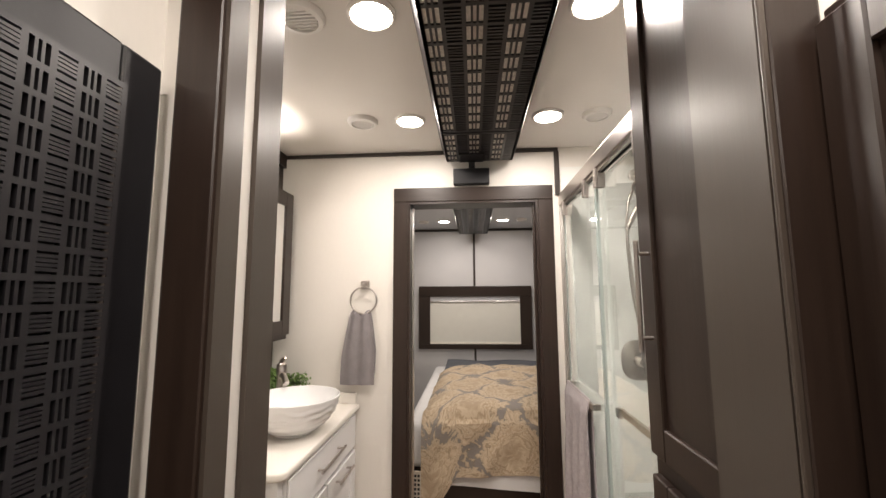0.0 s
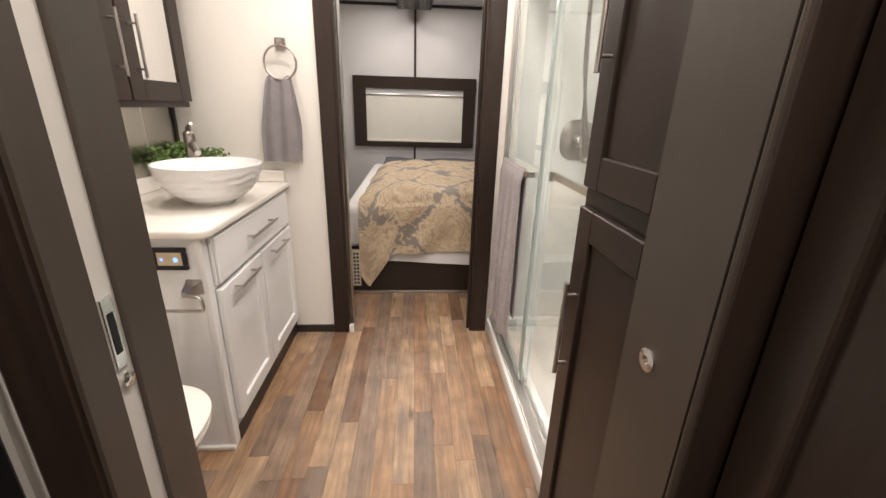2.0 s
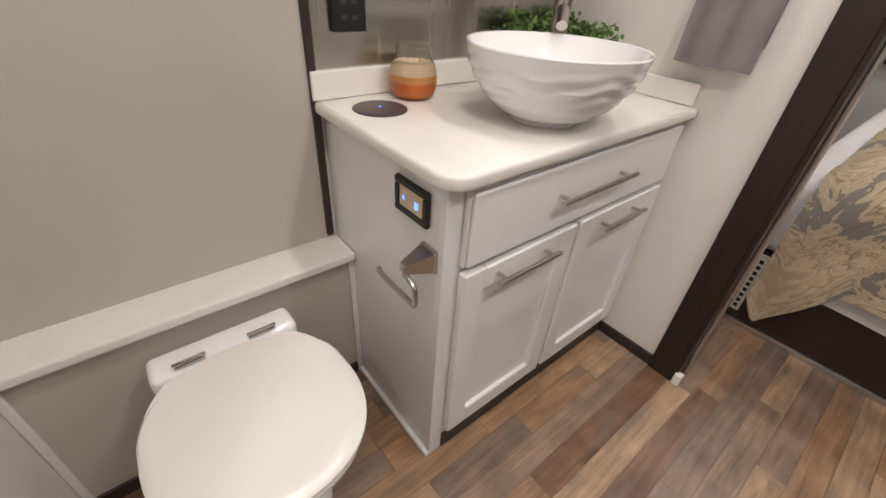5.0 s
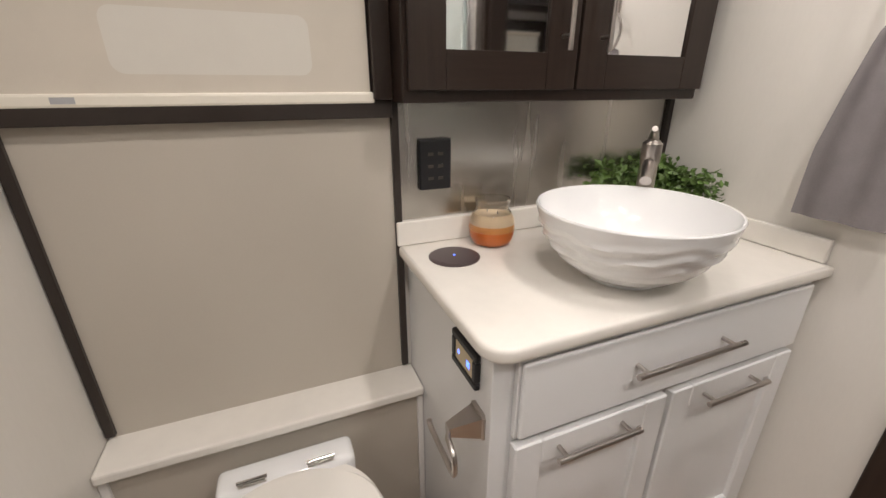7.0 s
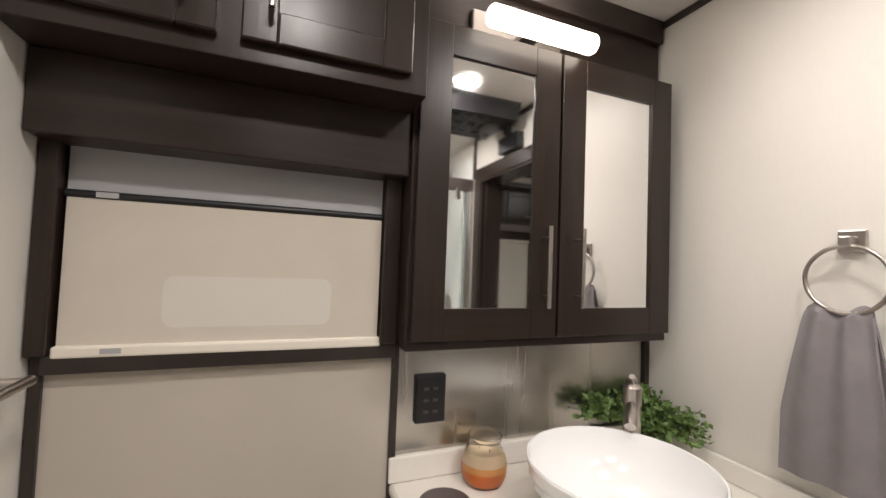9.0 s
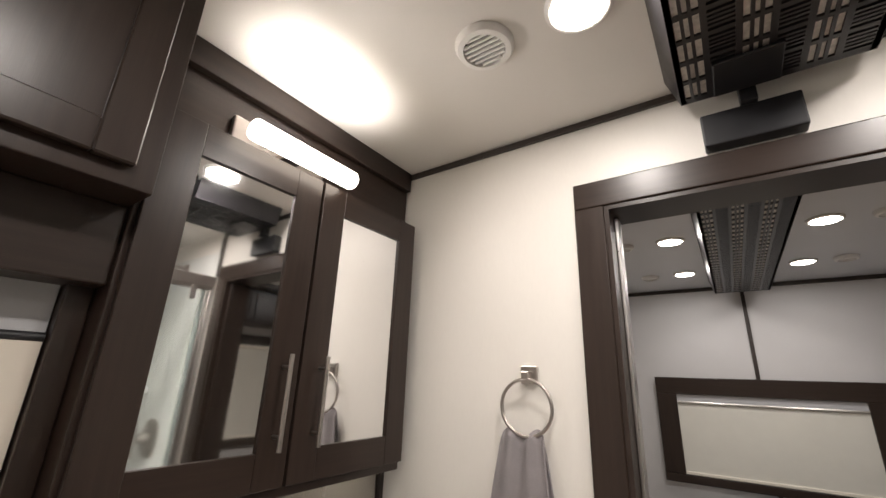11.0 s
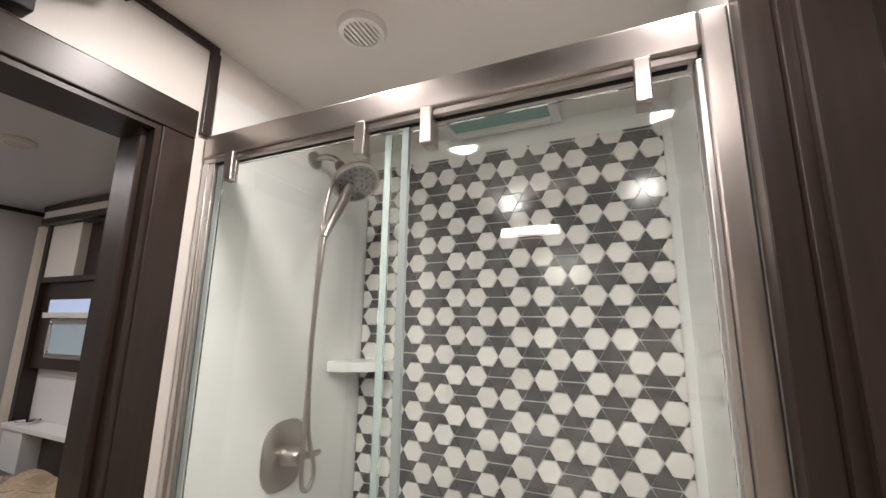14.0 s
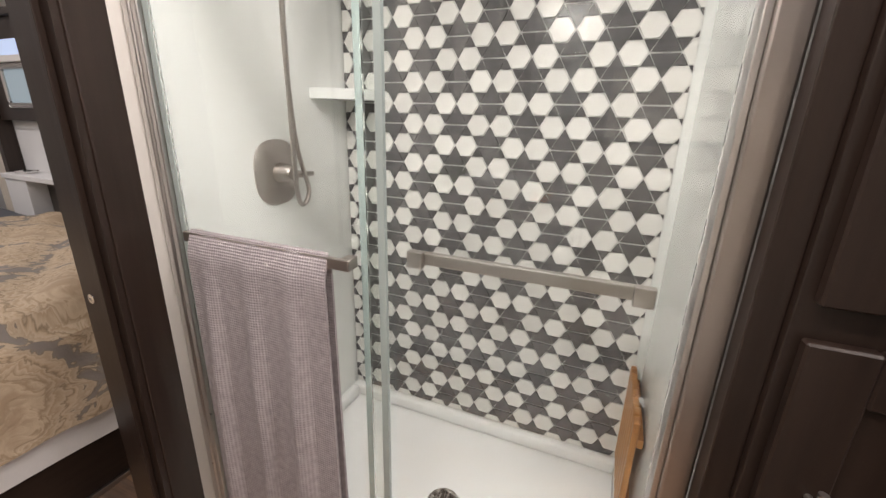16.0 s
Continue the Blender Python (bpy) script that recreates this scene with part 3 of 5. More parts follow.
# ---------------------------------------------------------------- mirror cabinet and vanity light
t = thing("medicine_cabinet", (W, 2.51, 1.23), "espresso medicine cabinet with two mirrored doors", "cabinet")
part("body", box(W, -0.16, 2.10, 2.935, 1.23, 2.035, 0.003), M_WOOD, t)
for a0, a1, m0, m1, hy in ((2.11, 2.512, 2.19, 2.432, 2.468), (2.520, 2.932, 2.60, 2.852, 2.576)):
    d = part("door", box(-0.16, -0.1445, a0, m0, 1.255, 2.03, 0.002), M_WOOD, t)
    bm = box(-0.16, -0.1445, m1, a1, 1.255, 2.03, 0.002)
    part("stile", bm, M_WOOD, d)
    part("rail", box(-0.16, -0.145, m0, m1, 1.952, 2.03, 0.001), M_WOODH, d)
    part("rail", box(-0.16, -0.145, m0, m1, 1.255, 1.332, 0.001), M_WOODH, d)
    part("mirror", box(-0.16, -0.152, m0, m1, 1.332, 1.952), M_MIRROR, d, "clear mirror glass")
    bar_pull(d, (-0.1445, hy, 1.335), (-0.1445, hy, 1.548), (0.03, 0, 0))
structure("trim_crown_west", box(W, -0.215, 2.101, FAR - 0.013, 2.205, CEIL - 0.001, 0.003), M_WOODH, "deep espresso crown strip on the ceiling edge", "trim")
structure("trim_lamp_board", box(W, -0.235, 2.101, FAR - 0.013, 2.036, 2.204), M_WOODH, "espresso board behind the vanity lamp", "trim")
t = thing("vanity_light", (-0.235, 2.415, 2.09), "lit frosted tube vanity lamp on a nickel plate", "lamp")
part("back_plate", box(-0.235, -0.215, 2.27, 2.56, 2.055, 2.135, 0.005), M_NICKEL, t)
part("arm", box(-0.215, -0.125, 2.39, 2.44, 2.05, 2.07, 0.003), M_NICKEL, t)
part("shade", tube([(-0.105, 2.265, 2.05), (-0.105, 2.272, 2.05), (-0.105, 2.578, 2.05), (-0.105, 2.585, 2.05)], [0.022, 0.027, 0.027, 0.022], 24), M_BARLENS, t, "glowing frosted tube", True)

# ---------------------------------------------------------------- vanity
t = thing("vanity_cabinet", (-0.04, 2.55, 0), "white painted vanity with one drawer and two shaker doors", "cabinet")
VF = 0.206          # front of the vanity body
part("body", box(W + 0.001, VF, 2.13, FAR - 0.001, 0.0, 0.849, 0.002), M_PAINT, t)
part("corner_post", box(VF - 0.016, VF + 0.004, 2.126, 2.162, 0.03, 0.848, 0.002), M_PAINT, t)
part("toe_strip", box(W + 0.1, VF + 0.003, 2.116, 2.130, 0.0, 0.018, 0.004), M_WHITEP, t, "white quarter-round strip")
part("toe_kick", box(VF + 0.0005, VF + 0.0015, 2.17, FAR - 0.002, 0.0, 0.07), M_TRIM, t, "dark toe kick")


def slab_front(y0, y1, z0, z1):
    """A drawer front with a chamfered border round its flat face."""
    bm = box(VF + 0.001, VF + 0.014, y0, y1, z0, z1, 0.002)
    box(VF + 0.0141, VF + 0.024, y0 + 0.004, y1 - 0.004, z0 + 0.004, z1 - 0.004, 0.005, bm)
    return bm


d = part("drawer", slab_front(2.170, 2.965, 0.667, 0.838), M_PAINT, t)
bar_pull(d, (VF + 0.024, 2.405, 0.762), (VF + 0.024, 2.70, 0.762), (0.03, 0, 0), r=0.006, inset=0.028)
d = shaker_door(t, "x", VF + 0.001, 0.023, 2.170, 2.545, 0.105, 0.652, 0.06, M_PAINT)
bar_pull(d, (VF + 0.024, 2.245, 0.622), (VF + 0.024, 2.445, 0.622), (0.03, 0, 0), r=0.006, inset=0.022)
d = shaker_door(t, "x", VF + 0.001, 0.023, 2.561, 2.965, 0.105, 0.652, 0.06, M_PAINT)
bar_pull(d, (VF + 0.024, 2.640, 0.618), (VF + 0.024, 2.840, 0.618), (0.03, 0, 0), r=0.006, inset=0.022)


def slab(x0, x1, y0, y1, z0, z1, r, soft=0.006):
    """A worktop with one rounded free corner at (x1, y0) and softened edges."""
    bm = bmesh.new()
    pts = [(x0, y0)] + [(x1 - r + r * math.sin(a), y0 + r - r * math.cos(a)) for a in [math.pi / 2 * k / 8 for k in range(9)]] + [(x1, y1), (x0, y1)]
    f = bm.faces.new([bm.verts.new((x, y, z0)) for x, y in pts])
    r_ = bmesh.ops.extrude_face_region(bm, geom=[f])
    bmesh.ops.translate(bm, verts=[v for v in r_["geom"] if isinstance(v, bmesh.types.BMVert)], vec=(0, 0, z1 - z0))
    flat = [e for e in bm.edges if abs(e.verts[0].co.z - e.verts[1].co.z) < 1e-6]
    bmesh.ops.bevel(bm, geom=flat, offset=soft, segments=3, affect="EDGES", profile=0.5)
    return bm


t = thing("worktop", (-0.03, 2.54, 0.85), "cream solid-surface worktop with low backsplash", "countertop")
part("slab", slab(W + 0.001, 0.240, 2.104, FAR - 0.002, 0.8495, 0.88, 0.05, 0.009), M_QUARTZ, t, "", True)
part("backsplash", box(W + 0.0015, W + 0.022, 2.10, FAR - 0.002, 0.8805, 0.945, 0.004), M_QUARTZ, t)
part("side_splash", box(W + 0.022, 0.225, FAR - 0.018, FAR - 0.002, 0.8805, 0.938, 0.004), M_QUARTZ, t)
structure("wall_backsplash", box(W, W + 0.003, 2.118, FAR - 0.02, 0.945, 1.229), M_STEEL, "brushed stainless sheet behind the basin", "wall panel")
strip("trim_corner_backsplash", "dark strip in the corner beside the steel sheet", W, W + 0.014, FAR - 0.02, FAR - 0.001, 0.946, 1.23)

# basin: a rippled vessel bowl
def basin():
    bm = bmesh.new()
    cx, cy, n = 0.088, 2.506, 96
    outer = [(0.085, 0.851), (0.088, 0.858), (0.12, 0.872), (0.155, 0.896), (0.182, 0.928), (0.199, 0.960), (0.207, 0.988), (0.209, 0.996)]
    fine = []
    for (r0, z0), (r1, z1) in zip(outer, outer[1:]):
        fine += [(r0 + (r1 - r0) * k / 5, z0 + (z1 - z0) * k / 5) for k in range(5)]
    fine.append(outer[-1])
    inner = [(0.207, 0.999), (0.203, 0.998), (0.199, 0.985), (0.185, 0.945), (0.15, 0.905), (0.10, 0.876), (0.04, 0.866), (0.012, 0.865)]
    rings = []
    for r, z in fine + inner:
        ring = []
        for k in range(n):
            a = 2 * math.pi * k / n
            rr = r * 0.925
            if (r, z) in fine and 0.895 < z < 0.985:
                band = math.sin((z - 0.895) / 0.09 * math.pi)
                rr += 0.0036 * band * math.sin((z - 0.88) * 230 + 1.9 * math.sin(a * 5) + 0.8 * math.sin(a * 11 + 1))
            ring.append(bm.verts.new((cx + rr * math.cos(a), cy + rr * math.sin(a), 0.88 + (z - 0.85) * 1.045)))
        rings.append(ring)
    for a, b in zip(rings, rings[1:]):
        for k in range(n):
            bm.faces.new((a[k], a[(k + 1) % n], b[(k + 1) % n], b[k]))
    bm.faces.new(rings[0])
    bm.faces.new(rings[-1])
    t = thing("vessel_basin", (cx, cy, 0.88), "white glazed vessel basin with rippled sides on the worktop", "basin")
    part("bowl", bm, M_CERAMIC, t, "", True)
    part("drain", lathe([(0.0, 0.897), (0.022, 0.897), (0.02, 0.9015), (0.0, 0.9025)], pose(cx, cy, 0), 24), M_CHROME, t, "chrome drain stopper", True)


basin()


def faucet():
    x, y = -0.072, 2.712
    z = 0.88
    t = thing("faucet", (x, y, z), "tall brushed nickel single-lever faucet", "faucet")
    part("body", lathe([(0.028, z + 0.0005), (0.028, z + 0.006), (0.023, z + 0.012), (0.0215, z + 0.10), (0.0215, z + 0.200), (0.0235, z + 0.204), (0.0235, z + 0.25), (0.016, z + 0.258)], pose(x, y, 0), 28), M_NICKEL, t, "", True)
    d = Vector((0.163, -0.189, 0)).normalized()
    p = Vector((x, y, z + 0.20))
    part("spout", tube([p, p + d * 0.03 + Vector((0, 0, 0.002)), p + d * 0.06 + Vector((0, 0, -0.008)), p + d * 0.09 + Vector((0, 0, -0.026))], [0.016, 0.0155, 0.0145, 0.0135], 18), M_NICKEL, t, "", True)
    q = Vector((x, y, z + 0.256))
    part("lever", tube([q, q + Vector((0, 0, 0.012)), q + d * 0.02 + Vector((0, 0, 0.022)), q + d * 0.055 + Vector((0, 0, 0.034))], [0.013, 0.012, 0.009, 0.0065], 14), M_NICKEL, t, "", True)


faucet()


def candle():
    x, y, z = -0.196, 2.338, 0.8803
    t = thing("candle_jar", (x, y, z), "orange and cream layered candle in a round glass jar", "candle")
    outer = [(0.040, 0.0), (0.050, 0.006), (0.057, 0.022), (0.0595, 0.045), (0.057, 0.068), (0.048, 0.086), (0.042, 0.094), (0.042, 0.108), (0.0445, 0.112), (0.0445, 0.120)]
    inner = [(0.0415, 0.120), (0.0395, 0.108), (0.0395, 0.094), (0.0455, 0.085), (0.0545, 0.067), (0.057, 0.045), (0.0545, 0.023), (0.047, 0.009), (0.036, 0.006)]
    part("jar", lathe([(r, z + h) for r, h in outer + inner], pose(x, y, 0), 44), M_JAR, t, "clear glass jar", True)
    part("wax", lathe([(0.038, z + 0.0055), (0.0485, z + 0.0085), (0.0555, z + 0.0225), (0.0582, z + 0.040), (0.0, z + 0.0401)], pose(x, y, 0), 36), M_WAX, t, "orange wax", True)
    part("wax_middle", lathe([(0.0, z + 0.0403), (0.0582, z + 0.0403), (0.0582, z + 0.048), (0.0572, z + 0.056), (0.0, z + 0.0561)], pose(x, y, 0), 36), M_WAXMID, t, "peach wax", True)
    part("wax_top", lathe([(0.0, z + 0.0563), (0.0572, z + 0.0563), (0.0553, z + 0.067), (0.0475, z + 0.083), (0.0, z + 0.0795)], pose(x, y, 0), 36), M_WAXTOP, t, "pale cream wax", True)
    for k in (-1, 1):
        part("wick", tube([(x + 0.016 * k, y + 0.006 * k, z + 0.0795), (x + 0.016 * k + 0.001, y + 0.006 * k, z + 0.09)], 0.001, 6), M_BLACK, t)


candle()
t = thing("outlet_puck", (-0.140, 2.208, 0.88), "round bronze pop-up outlet in the worktop", "outlet")
part("rim", lathe([(0.062, 0.8805), (0.062, 0.8825), (0.058, 0.8845), (0.054, 0.8845)], pose(-0.140, 2.208, 0), 40), M_BROWNDISC, t, "", True)
part("cap", lathe([(0.054, 0.8825), (0.054, 0.8852), (0.0, 0.8855)], pose(-0.140, 2.208, 0), 40), M_BROWNDISC, t, "", True)
part("indicator", lathe([(0.003, 0.8856), (0.003, 0.8862), (0.0, 0.8863)], pose(-0.140, 2.208, 0), 12), M_BLUE, t, "tiny blue light")

t = thing("control_panel", (W, 2.208, 1.02), "black touch control panel on the steel sheet", "switch panel")
part("plate", box(W + 0.003, W + 0.016, 2.166, 2.25, 1.02, 1.145, 0.004), M_BLACK, t)
for k in range(3):
    for j in range(2):
        part("key", box(W + 0.0161, W + 0.0166, 2.188 + 0.026 * j, 2.202 + 0.026 * j, 1.045 + 0.03 * k, 1.053 + 0.03 * k), M_DOORP, t, "small grey key mark")

t = thing("side_outlet", (0.108, 2.125, 0.742), "black framed display switch with two blue lights", "switch panel")
part("frame", frame_bm("y", 2.13, -0.012, 0.054, 0.162, 0.744, 0.820, 0.016), M_BLACK, t)
part("display", box(0.070, 0.146, 2.121, 2.1295, 0.760, 0.804), M_SCREEN, t, "amber display face")
part("light", box(0.080, 0.087, 2.1205, 2.121, 0.776, 0.784), M_BLUE, t, "blue indicator")
part("light", box(0.120, 0.132, 2.1205, 2.121, 0.772, 0.786), M_BLUE, t, "blue indicator")

t = thing("toilet_roll_holder", (0.168, 2.13, 0.62), "brushed nickel open toilet roll holder without roll", "paper holder")
part("base_plate", box(0.142, 0.194, 2.120, 2.1305, 0.657, 0.709, 0.003), M_NICKEL, t)
bm = bmesh.new()
bmesh.ops.create_cone(bm, cap_ends=True, segments=4, radius1=0.032, radius2=0.013, depth=0.058, matrix=pose(0.168, 2.091, 0.683, 90, 0, 0) @ pose(0, 0, 0, 0, 0, 45))
part("post", bm, M_NICKEL, t, "flared square post")
part("arm", tube([(0.168, 2.066, 0.682), (0.185, 2.056, 0.682), (0.212, 2.053, 0.680), (0.221, 2.053, 0.672), (0.2235, 2.053, 0.642), (0.219, 2.053, 0.633), (0.208, 2.053, 0.631), (0.11, 2.053, 0.633), (0.098, 2.053, 0.637), (0.094, 2.053, 0.644)], 0.0055, 10), M_NICKEL, t, "", True)


def bushy_plant():
    rng = random.Random(5)
    t = thing("potted_plant", (-0.21, 2.93, 0.88), "low artificial boxwood plant behind the basin", "plant")
    part("trough", box(-0.25, -0.16, 2.89, 2.968, 0.8805, 0.925, 0.008), M_STEM, t, "dark green trough")
    stems, leaves = bmesh.new(), bmesh.new()
    bx, by, br = 0.088, 2.506, 0.20
    for _ in range(240):
        p = Vector((rng.uniform(-0.245, -0.165), rng.uniform(2.895, 2.96), 0.92))
        reach = rng.random() ** 1.4
        tip = Vector((-0.232 + rng.uniform(-0.012, 0.03), 2.95 - 0.30 * reach, 1.0 + rng.uniform(0, 0.065)))
        if rng.random() < 0.35:
            tip = Vector((rng.uniform(-0.24, -0.03), rng.uniform(2.90, 2.965), rng.uniform(0.95, 1.045)))
        mid = p.lerp(tip, 0.5) + Vector((-0.012, 0, 0.03))
        mid.x = max(mid.x, -0.245)
        tube([p, mid, tip], 0.0012, 4, stems)
        for k in range(11):
            f = 0.25 + 0.75 * k / 10
            c = p.lerp(mid, f * 2) if f < 0.5 else mid.lerp(tip, f * 2 - 1)
            c = c + Vector((rng.uniform(-0.016, 0.016), rng.uniform(-0.018, 0.018), rng.uniform(-0.008, 0.012)))
            c.x, c.y = max(c.x, W + 0.016), min(c.y, FAR - 0.03)
            if (c.x - bx) ** 2 + (c.y - by) ** 2 < br * br and c.z < 1.022:
                continue
            u = Vector((rng.uniform(-1, 1), rng.uniform(-1, 1), rng.uniform(-0.4, 1))).normalized()
            v = u.orthogonal().normalized()
            s = rng.uniform(0.008, 0.015)
            n = u.cross(v) * s * 0.25
            leaves.faces.new([leaves.verts.new(c + w) for w in (-u * s, v * s * 0.6 + n, u * s, -v * s * 0.6 + n)])
    part("stems", stems, M_STEM, t)
    part("foliage", leaves, M_LEAF, t, "small glossy green leaves")


bushy_plant()


def cloth_sheet(fn, nu, nv, thick=0.006, uv=None):
    """A sheet of cloth through fn(u, v), given thickness along its normals."""
    bm = bmesh.new()
    g = [[bm.verts.new(fn(i / nu, j / nv)) for j in range(nv + 1)] for i in range(nu + 1)]
    layer = bm.loops.layers.uv.new("cloth") if uv else None
    for i in range(nu):
        for j in range(nv):
            f = bm.faces.new((g[i][j], g[i + 1][j], g[i + 1][j + 1], g[i][j + 1]))
            if uv:
                for l, (a, b) in zip(f.loops, ((i, j), (i + 1, j), (i + 1, j + 1), (i, j + 1))):
                    l[layer].uv = uv(a / nu, b / nv)
    bmesh.ops.recalc_face_normals(bm, faces=bm.faces)
    if thick:
        bmesh.ops.solidify(bm, geom=list(bm.faces), thickness=thick)
    return bm


# towel ring on the end wall
t = thing("towel_ring", (0.263, FAR, 1.52), "brushed nickel towel ring on the wall", "towel ring")
part("base_plate", box(0.238, 0.288, FAR - 0.010, FAR, 1.497, 1.547, 0.003), M_NICKEL, t)
part("post", box(0.252, 0.274, FAR - 0.04, FAR - 0.010, 1.508, 1.532, 0.003), M_NICKEL, t)
part("ring", tube([(0.263 + 0.073 * math.sin(a), FAR - 0.034, 1.437 + 0.073 * math.cos(a)) for a in [2 * math.pi * k / 40 for k in range(41)]], 0.0048, 10, cap=False), M_NICKEL, t, "", True)


def ring_towel(u, v):
    s = abs(v - 0.5) * 2
    z = 1.372 - s * (0.385 if v > 0.5 else 0.33)
    gather = 0.62 + 0.38 * min(1, s * 1.6)
    x = 0.248 + (u - 0.5) * 0.185 * gather - 0.012 * s
    fold = 0.010 * math.sin(u * 15 + 0.6) * (1 - 0.4 * s)
    y = FAR - 0.034 + (-1 if v > 0.5 else 1) * (0.006 + 0.010 * min(1, s * 3)) + fold * (0.8 if v > 0.5 else 0.3)
    return Vector((x, min(y, FAR - 0.006), z + 0.012 * math.sin(u * 9) * (1 - s)))


ht = thing("hand_towel", (0.255, FAR - 0.03, 1.0), "grey terry hand towel hung through the ring", "towel")
part("cloth", cloth_sheet(ring_towel, 30, 46, 0.005), M_TOWELG, ht, "", True)


# towel bar on the hall partition beside the window
t = thing("wall_towel_bar", (0.04, NEAR, 1.21), "brushed nickel towel bar on the partition beside the window", "towel bar")
part("bar", tube([(-0.163, NEAR + 0.05, 1.212), (-0.160, NEAR + 0.05, 1.212), (0.235, NEAR + 0.05, 1.212), (0.238, NEAR + 0.05, 1.212)], [0.007, 0.009, 0.009, 0.007], 14), M_NICKEL, t, "", True)
for x in (-0.145, 0.22):
    part("post", tube([(x, NEAR, 1.212), (x, NEAR + 0.008, 1.212), (x, NEAR + 0.012, 1.212), (x, NEAR + 0.05, 1.212)], [0.022, 0.020, 0.009, 0.008], 16), M_NICKEL, t, "", True)


# ---------------------------------------------------------------- toilet
def toilet():
    cy = 1.765
    t = thing("toilet", (0.08, cy, 0), "cream toilet with closed lid", "toilet")

    def outline(k, n, x0, x1, w, back=0.75):
        a = 2 * math.pi * k / n
        c, s = math.cos(a), math.sin(a)
        x = (x0 + x1) / 2 + (x1 - x0) / 2 * math.copysign(abs(c) ** (0.9 if c > 0 else 0.55), c)
        y = cy + w * math.copysign(abs(s) ** 0.85, s) * (1 if c > 0 else 1 - (1 - back) * abs(c) ** 1.5)
        return x, y

    def loft(rows, n=56):
        bm = bmesh.new()
        rings = []
        for x0, x1, w, z, bk in rows:
            rings.append([bm.verts.new((*outline(k, n, x0, x1, w, bk), z)) for k in range(n)])
        for a, b in zip(rings, rings[1:]):
            for k in range(n):
                bm.faces.new((a[k], a[(k + 1) % n], b[(k + 1) % n], b[k]))
        bm.faces.new(rings[0])
        bm.faces.new(rings[-1])
        return bm

    part("bowl", loft([(-0.13, 0.20, 0.12, 0.0, 0.9), (-0.13, 0.20, 0.118, 0.03, 0.9), (-0.12, 0.17, 0.10, 0.10, 0.9), (-0.12, 0.17, 0.10, 0.18, 0.9), (-0.125, 0.23, 0.14, 0.27, 0.85), (-0.13, 0.29, 0.175, 0.35, 0.8), (-0.13, 0.305, 0.185, 0.385, 0.8), (-0.13, 0.30, 0.18, 0.392, 0.8)]), M_CERAMIC, t, "white glazed bowl", True)
    part("seat", loft([(-0.12, 0.312, 0.188, 0.394, 0.72), (-0.12, 0.318, 0.193, 0.400, 0.72), (-0.12, 0.318, 0.193, 0.408, 0.72), (-0.12, 0.312, 0.188, 0.412, 0.72)]), M_TOILET, t, "", True)
    part("lid", loft([(-0.078, 0.312, 0.188, 0.414, 0.70), (-0.078, 0.320, 0.195, 0.420, 0.70), (-0.078, 0.320, 0.195, 0.428, 0.70), (-0.074, 0.314, 0.189, 0.434, 0.70), (-0.06, 0.29, 0.165, 0.437, 0.70)]), M_TOILET, t, "closed cream lid", True)
    part("back_deck", box(-0.154, -0.072, cy - 0.155, cy + 0.155, 0.33, 0.428, 0.018, seg=4), M_CERAMIC, t, "white glazed deck behind the lid", True)
    for s in (-1, 1):
        h = part("hinge", tube([(-0.084, cy + s * 0.075 - 0.032, 0.440), (-0.084, cy + s * 0.075 + 0.032, 0.440)], 0.0045, 12), M_CHROME, t, "chrome hinge", True)
        part("hinge_plate", box(-0.092, -0.078, cy + s * 0.075 - 0.030, cy + s * 0.075 + 0.030, 0.428, 0.4365, 0.002), M_CHROME, h)


toilet()

# ---------------------------------------------------------------- shower
SX = 1.375
SN, SF = 1.795, 2.982
structure("wall_shower_side", box(2.1135, 2.1195, SN, 1.8215, 0.10, 2.20), M_SURR, "white shower panel beside the mosaic", "shower wall")
structure("wall_shower_top", box(2.1135, 2.1195, SN, SF, 2.2005, CEIL), M_SURR, "white shower panel above the mosaic", "shower wall")
structure("wall_shower_end", box(1.36, 2.118, SF, FAR - 0.0005, 0.06, 2.17), M_SURR, "white faint-marbled shower panel", "shower wall")
structure("wall_shower_near", box(1.36, 2.118, 1.767, SN, 0.0, CEIL), M_SURR, "white faint-marbled shower panel", "shower wall")
t = thing("shower_pan", (1.72, 2.4, 0), "white acrylic shower pan with drain", "shower pan")
part("base", box(1.40, 2.117, SN, SF, 0.005, 0.045), M_PAN, t)
part("rim", box(2.075, 2.117, SN, SF, 0.045, 0.10, 0.012, seg=3), M_PAN, t, "", True)
part("rim", box(1.40, 2.075, SF - 0.04, SF, 0.045, 0.10, 0.012, seg=3), M_PAN, t, "", True)
part("rim", box(1.40, 2.075, SN, SN + 0.04, 0.045, 0.10, 0.012, seg=3), M_PAN, t, "", True)
part("curb", box(1.318, 1.415, SN, SF, 0.0, 0.085, 0.008, seg=3), M_PAN, t, "", True)
dr = part("drain", lathe([(0.0, 0.0455), (0.056, 0.0455), (0.056, 0.048), (0.050, 0.050), (0.0, 0.050)], pose(1.715, 2.365, 0), 32), M_CHROME, t, "round chrome drain grate", True)
bm = bmesh.new()
for k in range(-3, 4):
    for j in range(-3, 4):
        if k * k + j * j < 12:
            box(1.715 + k * 0.012 - 0.004, 1.715 + k * 0.012 + 0.004, 2.365 + j * 0.012 - 0.004, 2.365 + j * 0.012 + 0.004, 0.0501, 0.0504, 0, bm)
part("holes", bm, M_HOLE, dr)

